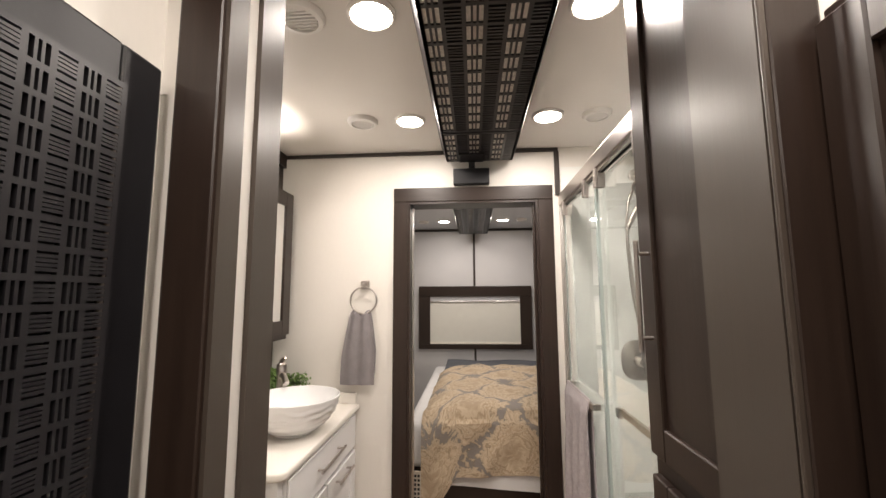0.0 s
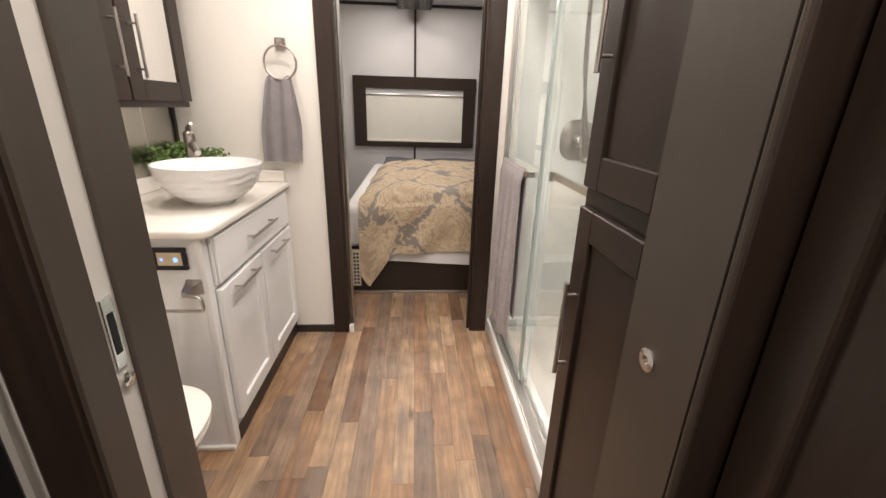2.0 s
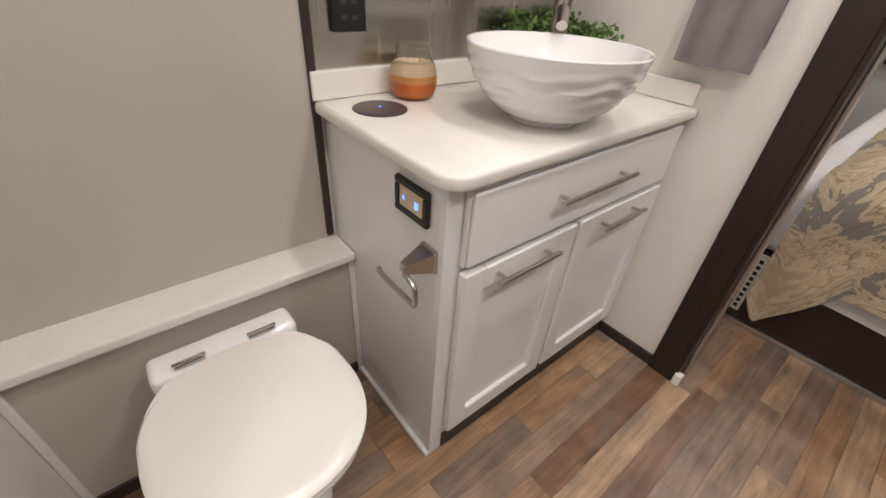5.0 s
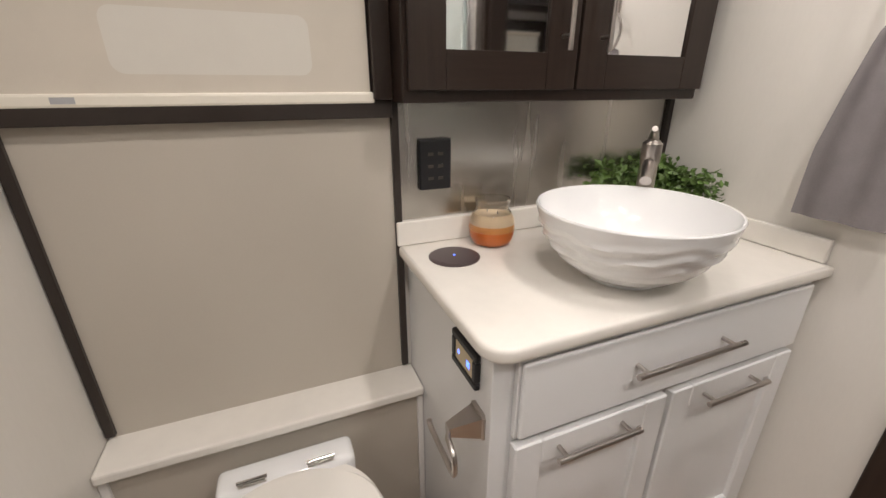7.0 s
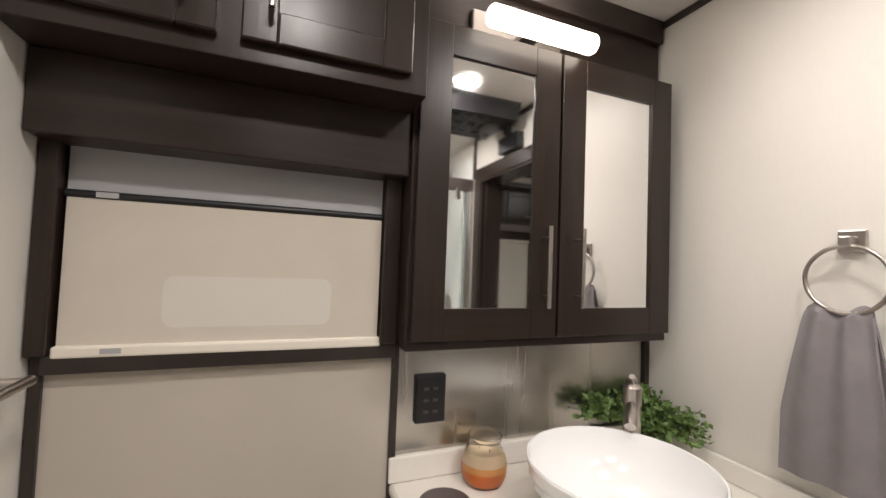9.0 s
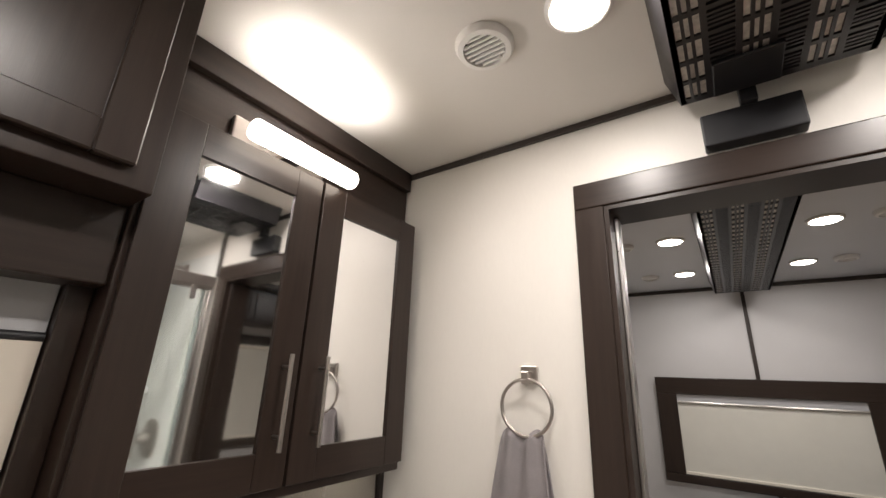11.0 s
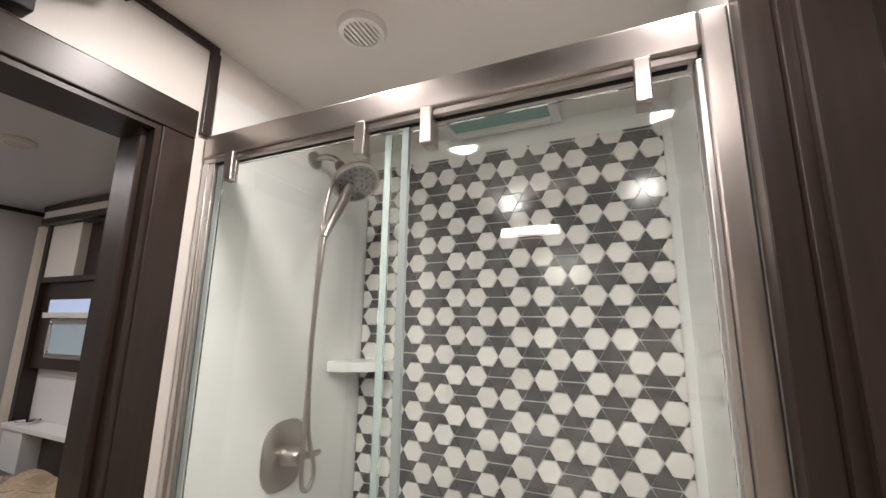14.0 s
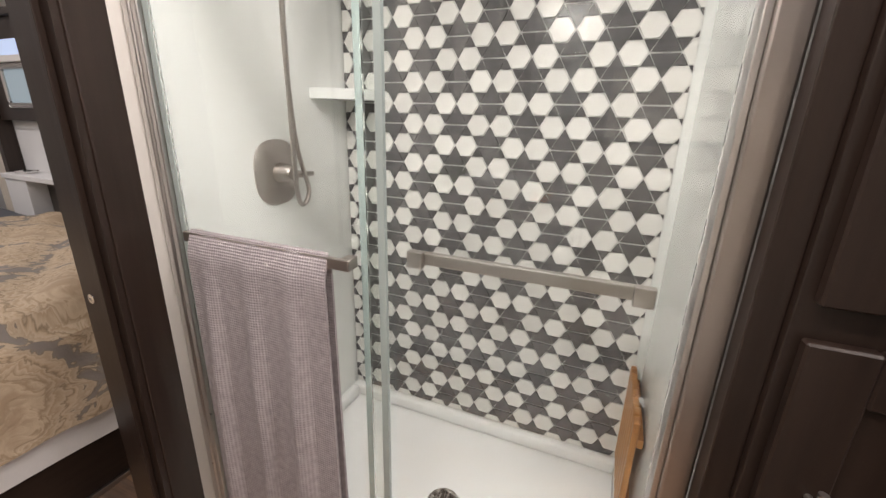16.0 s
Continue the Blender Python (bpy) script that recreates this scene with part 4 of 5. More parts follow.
t = thing("shower_enclosure", (SX, 2.4, 0.08), "sliding glass shower enclosure with brushed nickel frame", "shower door")
part("header", box(1.343, 1.395, 1.842, SF, 1.948, 2.013, 0.005), M_NICKEL, t)
part("header_track", box(1.350, 1.390, 1.848, SF, 1.934, 1.948, 0.002), M_NICKEL, t)
part("track_groove", box(1.364, 1.376, 1.86, SF - 0.02, 1.9325, 1.9339), M_HOLE, t)
part("side_frame", box(1.343, 1.390, 1.803, 1.842, 0.086, 2.012, 0.004), M_NICKEL, t)
part("side_channel", box(1.352, 1.384, 1.842, 1.852, 0.1, 1.933, 0.002), M_ALU, t)
part("side_frame", box(1.345, 1.395, SF - 0.022, SF, 0.086, 1.933, 0.004), M_ALU, t)
part("side_rib", box(1.350, 1.372, SF - 0.040, SF - 0.022, 0.09, 1.933, 0.003), M_ALU, t)
part("seal", box(1.360, 1.372, SF - 0.062, SF - 0.042, 0.09, 1.93, 0.003), M_EDGE, t, "clear edge seal")
part("sill", box(1.330, 1.402, SN, SF, 0.086, 0.100, 0.004), M_ALU, t)
part("sill_ridge", box(1.368, 1.378, SN, SF, 0.100, 0.112, 0.002), M_ALU, t)
gl = part("glass_panel", box(1.360, 1.368, 2.379, SF - 0.064, 0.112, 1.925), M_GLASS, t, "clear fixed glass")
part("edge", box(1.3590, 1.3690, 2.364, 2.3789, 0.112, 1.925), M_EDGE, gl, "greenish glass edge")
gl2 = part("glass_door", box(1.378, 1.386, 1.855, 2.414, 0.105, 1.925), M_GLASS, t, "clear sliding glass")
part("edge", box(1.3770, 1.3870, 2.4141, 2.429, 0.105, 1.925), M_EDGE, gl2, "greenish glass edge")
for g in (gl, gl2):
    g.visible_shadow = False
for hy, outer_side in ((2.872, True), (2.473, True), (2.316, False), (1.927, False)):
    x0, x1 = (1.336, 1.3498) if outer_side else (1.338, 1.3498)
    h = part("hanger", box(x0, x1, hy - 0.013, hy + 0.013, 1.872, 1.950, 0.003), M_NICKEL, t, "nickel glass hanger")
    part("clamp", box(x1 + 0.0002, 1.3598 if outer_side else 1.3778, hy - 0.012, hy + 0.012, 1.872, 1.930, 0.001), M_NICKEL, h)
part("door_guide", box(1.372, 1.395, 2.33, 2.345, 0.1, 0.135, 0.003), M_ALU, t)
t = thing("towel_bar", (1.34, 2.65, 1.03), "square nickel towel bar on the fixed glass", "towel bar")
part("bar", box(1.325, 1.337, 2.425, 2.885, 1.010, 1.034, 0.003), M_NICKEL, t)
for y in (2.438, 2.870):
    part("bracket", box(1.337, 1.3598, y - 0.011, y + 0.011, 1.010, 1.034, 0.002), M_NICKEL, t)
t = thing("door_pull_bar", (1.41, 2.12, 1.03), "square nickel pull bar inside the sliding glass", "grab bar")
part("bar", box(1.402, 1.415, 1.895, 2.335, 1.022, 1.048, 0.003), M_NICKEL, t)
for y in (1.912, 2.315):
    part("bracket", box(1.3862, 1.402, y - 0.016, y + 0.016, 1.018, 1.052, 0.002), M_NICKEL, t)


def bath_towel(u, v):
    s = (v - 0.5) * 2
    drop = 0.80 if s < 0 else 0.68
    z = 1.042 - abs(s) * drop
    y = 2.475 + u * 0.385 + 0.012 * abs(s) * (u - 0.5)
    fold = 0.015 * math.sin(u * 20 + 0.5 + 0.6 * s) * min(1, abs(s) * 2) + 0.006 * math.sin(u * 9 + 2) * abs(s)
    side = 0.016 * min(1, abs(s) * 14)
    if s < 0:
        x = 1.331 - side + min(0, fold) * 1.4 - 0.004
    else:
        x = 1.331 + side * 0.6
    return Vector((x, y, z))


bt = thing("bath_towel", (1.33, 2.67, 0.25), "taupe ribbed bath towel folded over the glass towel bar", "towel")
part("cloth", cloth_sheet(bath_towel, 60, 90, 0.006), M_TOWEL, bt, "", True)

t = thing("shower_valve", (1.729, SF, 1.12), "brushed nickel shower valve with lever", "shower valve")
bm = bmesh.new()
rings = []
for r, y in ((0.096, SF), (0.098, SF - 0.006), (0.086, SF - 0.014), (0.03, SF - 0.018)):
    rings.append([bm.verts.new((1.729 + r * 0.92 * math.copysign(abs(math.cos(a)) ** 0.75, math.cos(a)), y, 1.121 + r * 1.05 * math.copysign(abs(math.sin(a)) ** 0.75, math.sin(a)))) for a in [2 * math.pi * k / 40 for k in range(40)]])
for a, b in zip(rings, rings[1:]):
    for k in range(40):
        bm.faces.new((a[k], a[(k + 1) % 40], b[(k + 1) % 40], b[k]))
bm.faces.new(rings[-1])
part("escutcheon", bm, M_NICKEL, t, "", True)
part("hub", lathe([(0.032, 0), (0.030, 0.02), (0.026, 0.05), (0.02, 0.056)], pose(1.729, SF - 0.016, 1.121, 90, 0, 0), 24), M_NICKEL, t, "", True)
part("lever", tube([(1.729, SF - 0.055, 1.121), (1.76, SF - 0.06, 1.117), (1.80, SF - 0.062, 1.112), (1.825, SF - 0.063, 1.112)], [0.014, 0.012, 0.010, 0.008], 14), M_NICKEL, t, "", True)

def smooth_line(points, per=8):
    """A curve that glides through the given points."""
    pts = [Vector(p) for p in points]
    out = []
    for i in range(len(pts) - 1):
        a, b, c, d = pts[max(i - 1, 0)], pts[i], pts[i + 1], pts[min(i + 2, len(pts) - 1)]
        for k in range(per):
            f = k / per
            out.append(0.5 * (2 * b + (c - a) * f + (2 * a - 5 * b + 4 * c - d) * f * f + (3 * b - a - 3 * c + d) * f ** 3))
    return out + [pts[-1]]


t = thing("hand_shower", (1.762, SF, 2.11), "round nickel hand shower on its arm with ribbed hose", "shower head")
part("flange", lathe([(0.033, 0), (0.031, 0.008), (0.015, 0.016)], pose(1.762, SF, 2.112, 90, 0, 0), 28), M_NICKEL, t, "", True)
part("arm", tube(smooth_line([(1.762, SF, 2.112), (1.762, SF - 0.05, 2.116), (1.760, SF - 0.10, 2.098), (1.758, SF - 0.125, 2.07)], 4), 0.0115, 14), M_NICKEL, t, "", True)
part("bracket", tube([(1.758, SF - 0.118, 2.078), (1.758, SF - 0.135, 2.045), (1.756, SF - 0.145, 2.02)], [0.017, 0.022, 0.018], 16), M_DOORP, t, "dark swivel bracket", True)
nrm = Matrix.Translation((1.757, SF - 0.195, 2.0)) @ Vector((-0.25, -0.55, -0.80)).to_track_quat("Z", "Y").to_matrix().to_4x4() @ Matrix.Scale(1.08, 4)
hd = part("head", lathe([(0.022, -0.045), (0.05, -0.03), (0.074, -0.006), (0.077, 0.004), (0.068, 0.008)], nrm, 36), M_NICKEL, t, "", True)
part("face", lathe([(0.0, 0.0085), (0.067, 0.0085), (0.065, 0.011), (0.0, 0.012)], nrm, 36), M_NOZZLE, hd, "grey nozzle face", True)
bm = bmesh.new()
for r, n in ((0.017, 6), (0.035, 12), (0.054, 18)):
    for k in range(n):
        a = 2 * math.pi * k / n
        bmesh.ops.create_icosphere(bm, subdivisions=1, radius=0.0038, matrix=nrm @ Matrix.Translation((r * math.cos(a), r * math.sin(a), 0.012)))
part("nozzles", bm, M_BLACK, hd)
part("grip", tube(smooth_line([(1.745, SF - 0.175, 1.985), (1.715, SF - 0.178, 1.92), (1.670, SF - 0.176, 1.84), (1.645, SF - 0.173, 1.785)], 4), [0.021 - 0.0009 * k for k in range(13)], 16), M_NICKEL, t, "", True)
hose = smooth_line([(1.645, SF - 0.173, 1.785), (1.645, SF - 0.165, 1.68), (1.672, SF - 0.13, 1.45), (1.730, SF - 0.09, 1.22), (1.780, SF - 0.078, 1.09), (1.784, SF - 0.076, 1.045), (1.762, SF - 0.075, 1.020), (1.737, SF - 0.078, 1.038), (1.722, SF - 0.085, 1.12), (1.695, SF - 0.11, 1.36), (1.655, SF - 0.150, 1.68), (1.652, SF - 0.160, 1.86), (1.680, SF - 0.160, 1.97), (1.735, SF - 0.148, 2.02)], 12)
part("hose", tube(hose, [0.0068 + 0.0008 * (k % 2) for k in range(len(hose))], 10), M_NICKEL, t, "ribbed metal hose", True)

bm = bmesh.new()
pts = [(2.112, SF)] + [(2.112 - 0.20 * math.cos(a), SF - 0.19 * math.sin(a)) for a in [math.pi / 2 * k / 10 for k in range(11)]]
f = bm.faces.new([bm.verts.new((x, y, 1.354)) for x, y in pts])
r_ = bmesh.ops.extrude_face_region(bm, geom=[f])
bmesh.ops.translate(bm, verts=[v for v in r_["geom"] if isinstance(v, bmesh.types.BMVert)], vec=(0, 0, 0.035))
t = thing("corner_shelf", (2.1, SF, 1.36), "white marbled corner shelf in the shower", "shelf")
part("board", bm, M_SURR, t)

t = thing("fold_down_bench", (1.97, SN, 0.1), "folded teak slatted shower bench against the wall", "bench")
for k in range(7):
    x = 1.80 + k * 0.046
    part("slat", box(x, x + 0.036, SN + 0.022, SN + 0.040, 0.12, 0.50, 0.004), M_TEAK, t)
part("rail", box(1.80, 2.112, SN + 0.006, SN + 0.022, 0.17, 0.20, 0.002), M_TEAK, t)
part("rail", box(1.80, 2.112, SN + 0.006, SN + 0.022, 0.42, 0.45, 0.002), M_TEAK, t)
part("bracket", box(1.94, 1.97, SN, SN + 0.03, 0.455, 0.475, 0.002), M_CHROME, t)
part("bracket", box(1.94, 1.97, SN, SN + 0.03, 0.22, 0.24, 0.002), M_CHROME, t)

t = thing("skylight", (1.92, 2.36, CEIL), "smoked skylight in a white frame over the shower", "skylight")
bm = bmesh.new()
for x0, x1, y0, y1 in ((1.74, 2.10, 2.14, 2.175), (1.74, 2.10, 2.545, 2.58), (1.74, 1.775, 2.175, 2.545), (2.065, 2.10, 2.175, 2.545)):
    box(x0, x1, y0, y1, CEIL - 0.022, CEIL - 0.0005, 0.004, bm)
part("frame", bm, M_WHITEP, t)
part("dome", box(1.775, 2.065, 2.175, 2.545, CEIL - 0.008, CEIL - 0.0005), M_TEAL, t)

# ---------------------------------------------------------------- linen cabinet beside the shower
t = thing("linen_cabinet", (1.7, 1.6, 0), "tall espresso linen cabinet with two shaker doors", "cabinet")
part("body", box(1.287, 2.119, NEAR + 0.012, 1.7665, 0.0, CEIL - 0.001, 0.002), M_WOOD, t)
part("side_stile", box(1.300, 1.3425, 1.7666, 1.8025, 0.0, CEIL - 0.001, 0.002), M_WOOD, t)
for z0, z1, h0, h1 in ((1.105, 2.24, 1.335, 1.585), (0.09, 1.06, 0.64, 0.885)):
    d = shaker_door(t, "x", 1.287, -0.02, 1.405, 1.752, z0, z1, 0.07, M_WOOD)
    bar_pull(d, (1.267, 1.703, h0), (1.267, 1.703, h1), (-0.026, 0, 0))

# ---------------------------------------------------------------- ceiling fittings
# fittings for all pucks, the unseen added hall ones too
for n_, (px, py) in enumerate(BATH_PUCKS + BED_PUCKS + ADDED_HALL_PUCKS):
    t = thing("ceiling_light", (px, py, CEIL), "lit round puck light flush on the ceiling", "ceiling light", "ceiling puck lights")
    part("rim", lathe([(0.072, 0.0), (0.072, -0.006), (0.064, -0.012), (0.060, -0.010), (0.060, 0.0)], pose(px, py, CEIL), 36), M_WHITEP, t, "", True)
    part("diffuser", lathe([(0.0, -0.003), (0.0598, -0.003), (0.058, -0.012), (0.0, -0.0145)], pose(px, py, CEIL), 36), M_LENS, t, "glowing lens", True)


def round_vent(x, y, r, label, backing=M_DOORP):
    t = thing("ceiling_vent", (x, y, CEIL), label, "vent", "ceiling vents")
    part("ring", lathe([(r, 0.0), (r, -0.006), (r * 0.9, -0.018), (r * 0.72, -0.02), (r * 0.70, -0.006), (r * 0.70, 0.0)], pose(x, y, CEIL), 40), M_WHITEP, t, "", True)
    part("backing", lathe([(0.0, -0.001), (r * 0.70, -0.001), (r * 0.69, -0.004), (0.0, -0.004)], pose(x, y, CEIL), 32), backing, t)
    for k in range(-3, 4):
        w = math.sqrt(max(0.0, (r * 0.68) ** 2 - (k * r * 0.19) ** 2))
        bm = box(-w, w, -r * 0.045, r * 0.045, -0.016, -0.010)
        bmesh.ops.transform(bm, matrix=pose(x, y + k * r * 0.19, CEIL), verts=bm.verts)
        part("slat", bm, M_WHITEP, t)


round_vent(0.355, 2.55, 0.072, "round white ceiling vent with slats")
round_vent(0.37, 1.82, 0.072, "round white ceiling vent with slats")
round_vent(1.44, 2.56, 0.065, "round white ceiling vent with closed slats", M_WHITEP)
round_vent(1.46, 1.93, 0.07, "round white ceiling vent with slats")
for x, y in ((0.30, 4.35), (1.42, 4.33), (0.32, 5.2), (1.40, 5.15)):
    round_vent(x, y, 0.06, "round white bedroom ceiling vent")


def slotted(m, cols, rows, cw, ch, bar=0.011, rib=0.0033):
    """A moulded grille in the xy plane of the pose m: cells of three long slots alternate with cells of five cross slots."""
    bm = bmesh.new()

    def slat(x0, x1, y0, y1):
        box(x0, x1, y0, y1, 0, 0.006, 0, bm)

    for c in range(cols + 1):
        slat(c * cw - bar / 2, c * cw + bar / 2, -bar / 2, rows * ch + bar / 2)
    for r in range(rows + 1):
        for c in range(cols):
            slat(c * cw + bar / 2, (c + 1) * cw - bar / 2, r * ch - bar / 2, r * ch + bar / 2)
    for c in range(cols):
        for r in range(rows):
            x0, y0 = c * cw + bar / 2, r * ch + bar / 2
            w, h = cw - bar, ch - bar
            if c % 2 == 0:
                for k in (1, 2):
                    slat(x0 + w * k / 3 - rib, x0 + w * k / 3 + rib, y0, y0 + h)
            else:
                for k in (1, 2, 3, 4):
                    slat(x0, x0 + w, y0 + h * k / 5 - rib, y0 + h * k / 5 + rib)
    bmesh.ops.transform(bm, matrix=m, verts=bm.verts)
    return bm


def air_unit(x0, x1, y0, y1, depth, rows, label):
    t = thing("air_duct", ((x0 + x1) / 2, (y0 + y1) / 2, CEIL), label, "air conditioner", "ceiling air units")
    z = CEIL - depth
    bm = bmesh.new()
    lo = [(x0 + 0.03, z), (x1 - 0.03, z), (x1, CEIL - 0.001), (x0, CEIL - 0.001)]
    for a, b in ((0, 3), (1, 2)):
        (xa, za), (xb, zb) = lo[a], lo[b]
        s = 0.012 if a == 0 else -0.012
        vs = []
        for y in (y0, y1):
            vs += [bm.verts.new((xa, y, za)), bm.verts.new((xb, y, zb)), bm.verts.new((xb + s, y, zb)), bm.verts.new((xa + s, y, za))]
        for q in ((0, 1, 2, 3), (4, 5, 6, 7), (0, 1, 5, 4), (1, 2, 6, 5), (2, 3, 7, 6), (3, 0, 4, 7)):
            bm.faces.new([vs[k] for k in q])
    box(x0 + 0.032, x1 - 0.032, y0, y0 + 0.012, z, CEIL - 0.001, 0, bm)
    box(x0 + 0.032, x1 - 0.032, y1 - 0.012, y1, z, CEIL - 0.001, 0, bm)
    part("shell", bm, M_GRILLE, t)
    cols = 6
    cw = (x1 - x0 - 0.07) / cols
    ch = (y1 - y0 - 0.03) / rows
    part("grille", slotted(pose(x0 + 0.035, y0 + 0.015, z), cols, rows, cw, ch, 0.012), M_GRILLE, t, "black slotted grille")
    for c in range(cols):
        part("filter" if c % 2 == 0 else "backing", box(x0 + 0.035 + c * cw, x0 + 0.035 + (c + 1) * cw, y0 + 0.015, y1 - 0.015, z + 0.0062 + 0.005 * (c % 2), z + 0.012), M_FILTER if c % 2 == 0 else M_HOLE, t)
    return t


air_unit(0.70, 1.12, 1.45, 2.52, 0.085, 13, "black slotted air return over the bathroom")
air_unit(0.70, 1.12, 2.535, 2.925, 0.085, 5, "black slotted air outlet at the bathroom end")
air_unit(0.68, 1.07, 3.53, 5.52, 0.10, 31, "black slotted air duct along the bedroom ceiling")
t = thing("sensor_box", (0.86, FAR, 2.09), "black plastic box with a short neck over the doorway", "control box")
part("box", box(0.764, 0.965, 2.945, FAR, 2.078, 2.167, 0.004), M_BLACK, t)
part("neck", box(0.85, 0.885, 2.93, 2.965, 2.167, 2.26, 0.004), M_BLACK, t)
part("plate", box(0.80, 0.93, 2.79, 2.915, 2.190, 2.1995, 0.003), M_BLACK, t, "black square plate on the grille")

# ---------------------------------------------------------------- hall
t = thing("return_grille", (0.45, 0.6, 0), "tall black slotted return-air door in a dark frame", "grille door")
part("door_frame", box(0.44, 0.462, 1.165, 1.225, 0.0, 1.76, 0.004), M_BLACK, t)
part("door_frame", box(0.44, 0.462, -0.1, 1.165, 1.705, 1.76, 0.004), M_BLACK, t)
part("bead", box(0.462, 0.468, 1.157, 1.165, 0.2, 1.705, 0.002), M_DOORP, t, "thin wood bead")
gm = Matrix(((0, 0, 1, 0.4625), (1, 0, 0, 0.4834), (0, 1, 0, 0.557), (0, 0, 0, 1)))
part("grille", slotted(gm, 26, 41, 0.0262, 0.028, 0.0065, 0.0016), M_GRILLE, t, "black slotted grille")
part("backing", box(0.44, 0.4615, -0.1, 1.1649, 0.0, 1.7049), M_HOLE, t)
part("upper_box", box(0.44, 0.50, 0.2, 1.225, 1.95, CEIL - 0.002, 0.004), M_BLACK, t)

t = thing("hall_cabinet", (1.33, 0.6, 0), "tall espresso hall cabinet with shaker doors", "cabinet")
part("body", box(1.29, 1.36, -0.3, HALLF - 0.017, 0.0, 1.80, 0.003), M_WOOD, t)
for a0, a1 in ((0.55, 1.222), (-0.25, 0.54)):
    shaker_door(t, "x", 1.29, -0.022, a0, a1, 0.08, 1.775, 0.06, M_WOOD)

# ---------------------------------------------------------------- bedroom
t = thing("window_2", (0.88, 5.76, 0.8), "bedroom window with ivory shade in a wide espresso frame", "window", kind="structure")
part("top_rail", box(0.197, 1.567, 5.7195, 5.7495, 1.446, 1.571, 0.004), M_WOODH, t)
part("bottom_rail", box(0.197, 1.567, 5.7195, 5.7495, 0.815, 0.872, 0.004), M_WOODH, t)
part("stile", box(0.197, 0.337, 5.7195, 5.7495, 0.872, 1.446, 0.004), M_WOOD, t)
part("stile", box(1.427, 1.567, 5.7195, 5.7495, 0.872, 1.446, 0.004), M_WOOD, t)
part("shade", box(0.337, 1.427, 5.735, 5.738, 0.89, 1.385), M_SHADEW, t, "ivory roller shade")
part("film_shade", box(0.337, 1.427, 5.738, 5.741, 1.375, 1.446), M_SHADEG, t, "grey film shade")
part("film_rail", tube([(0.337, 5.73, 1.385), (1.427, 5.73, 1.385)], 0.01), M_ALU, t, "", True)
part("hem_bar", box(0.337, 1.427, 5.725, 5.737, 0.874, 0.896, 0.004), M_IVORY, t)
part("pane", box(0.337, 1.427, 5.742, 5.7495, 0.872, 1.446), M_HOLE, t)

bed = t = thing("bed", (1.1, 4.6, 0), "bed on a dark platform with a thick white mattress", "bed")
part("platform", box(0.40, 1.95, 3.505, 5.74, 0.0, 0.33, 0.004), M_WOODH, t)
part("kick_strip", box(0.40, 1.95, 3.492, 3.505, 0.0, 0.022, 0.003), M_NICKEL, t)
v = part("vent", box(0.415, 0.515, 3.497, 3.505, 0.06, 0.33, 0.002), M_SHADE, t, "beige slotted vent")
bm = bmesh.new()
for k in range(4):
    for j in range(9):
        box(0.424 + k * 0.022, 0.438 + k * 0.022, 3.496, 3.4968, 0.075 + j * 0.027, 0.091 + j * 0.027, 0, bm)
part("slots", bm, M_HOLE, v)
part("mattress", box(0.40, 1.93, 3.52, 5.72, 0.331, 0.62, 0.05, seg=4), M_SHEET, bed, "thick white mattress", True)


def blanket(u, v):
    x = 0.55 + u * 1.42
    y = 4.75 + v * 0.97
    return Vector((x, y, 0.64 + 0.05 * math.sin(min(1, v * 1.2) * math.pi * 0.5) + 0.008 * math.sin(x * 9 + y * 7)))


t = thing("blanket", (1.2, 5.2, 0.6), "slate grey blanket folded at the head of the bed", "blanket")
part("cloth", cloth_sheet(blanket, 24, 18, 0.04), M_GREYSHEET, t, "", True)


def quilt_shape(puff, lift=0.0):
    top, r = 0.725, 0.10
    y_front = 3.475
    length = 5.0 - (y_front + r)

    def fn(u, v):
        x = 0.515 + u * 1.455
        drop_end = 0.315 + 0.03 * max(0, x - 0.7)
        if x < 0.74:
            drop_end = 0.065 + 0.25 * abs(x - 0.575) / 0.165
        total = length + r * math.pi / 2 + (top - r - drop_end)
        s = v * total
        if s < length:
            y, z = 5.0 - s, top
            ny, nz = 0, 1
        elif s < length + r * math.pi / 2:
            a = (s - length) / r
            y, z = y_front + r - r * math.sin(a), top - r + r * math.cos(a)
            ny, nz = -math.sin(a), math.cos(a)
        else:
            y, z = y_front, top - r - (s - length - r * math.pi / 2)
            ny, nz = -1, 0
        edge = max(0.0, (0.66 - x) / 0.19)
        z -= 0.12 * edge ** 2 * min(1.0, max(0.0, (z - 0.30) / 0.35))
        crown = 0.035 * math.sin(math.pi * min(1, u * 1.05)) * (nz > 0.5)
        w = puff * (math.sin(x * 13 + 2.1 * math.sin(s * 4)) * math.sin(s * 12 + 1.4 * math.sin(x * 5)) + 0.6 * math.sin(x * 29 + s * 17))
        return Vector((x, y + ny * w + (-0.018 - 0.014 * math.sin(x * 10) if nz < 0.3 else 0), z + nz * w + crown))

    return fn, lambda u, v: (0.47 + u * 1.5, v * 2.1)


t = thing("comforter", (1.2, 4.2, 0.6), "tan and slate damask comforter spread over the bed", "comforter")
fn, uv = quilt_shape(0.011)
part("cloth", cloth_sheet(fn, 90, 110, 0.006, uv), M_DAMASK, t, "", True)


def under_sheet(u, v):
    x = 0.70 + u * 1.24
    return Vector((x, 3.490 - 0.003 * math.sin(x * 14), 0.40 - v * (0.165 - 0.02 * math.sin(x * 3))))


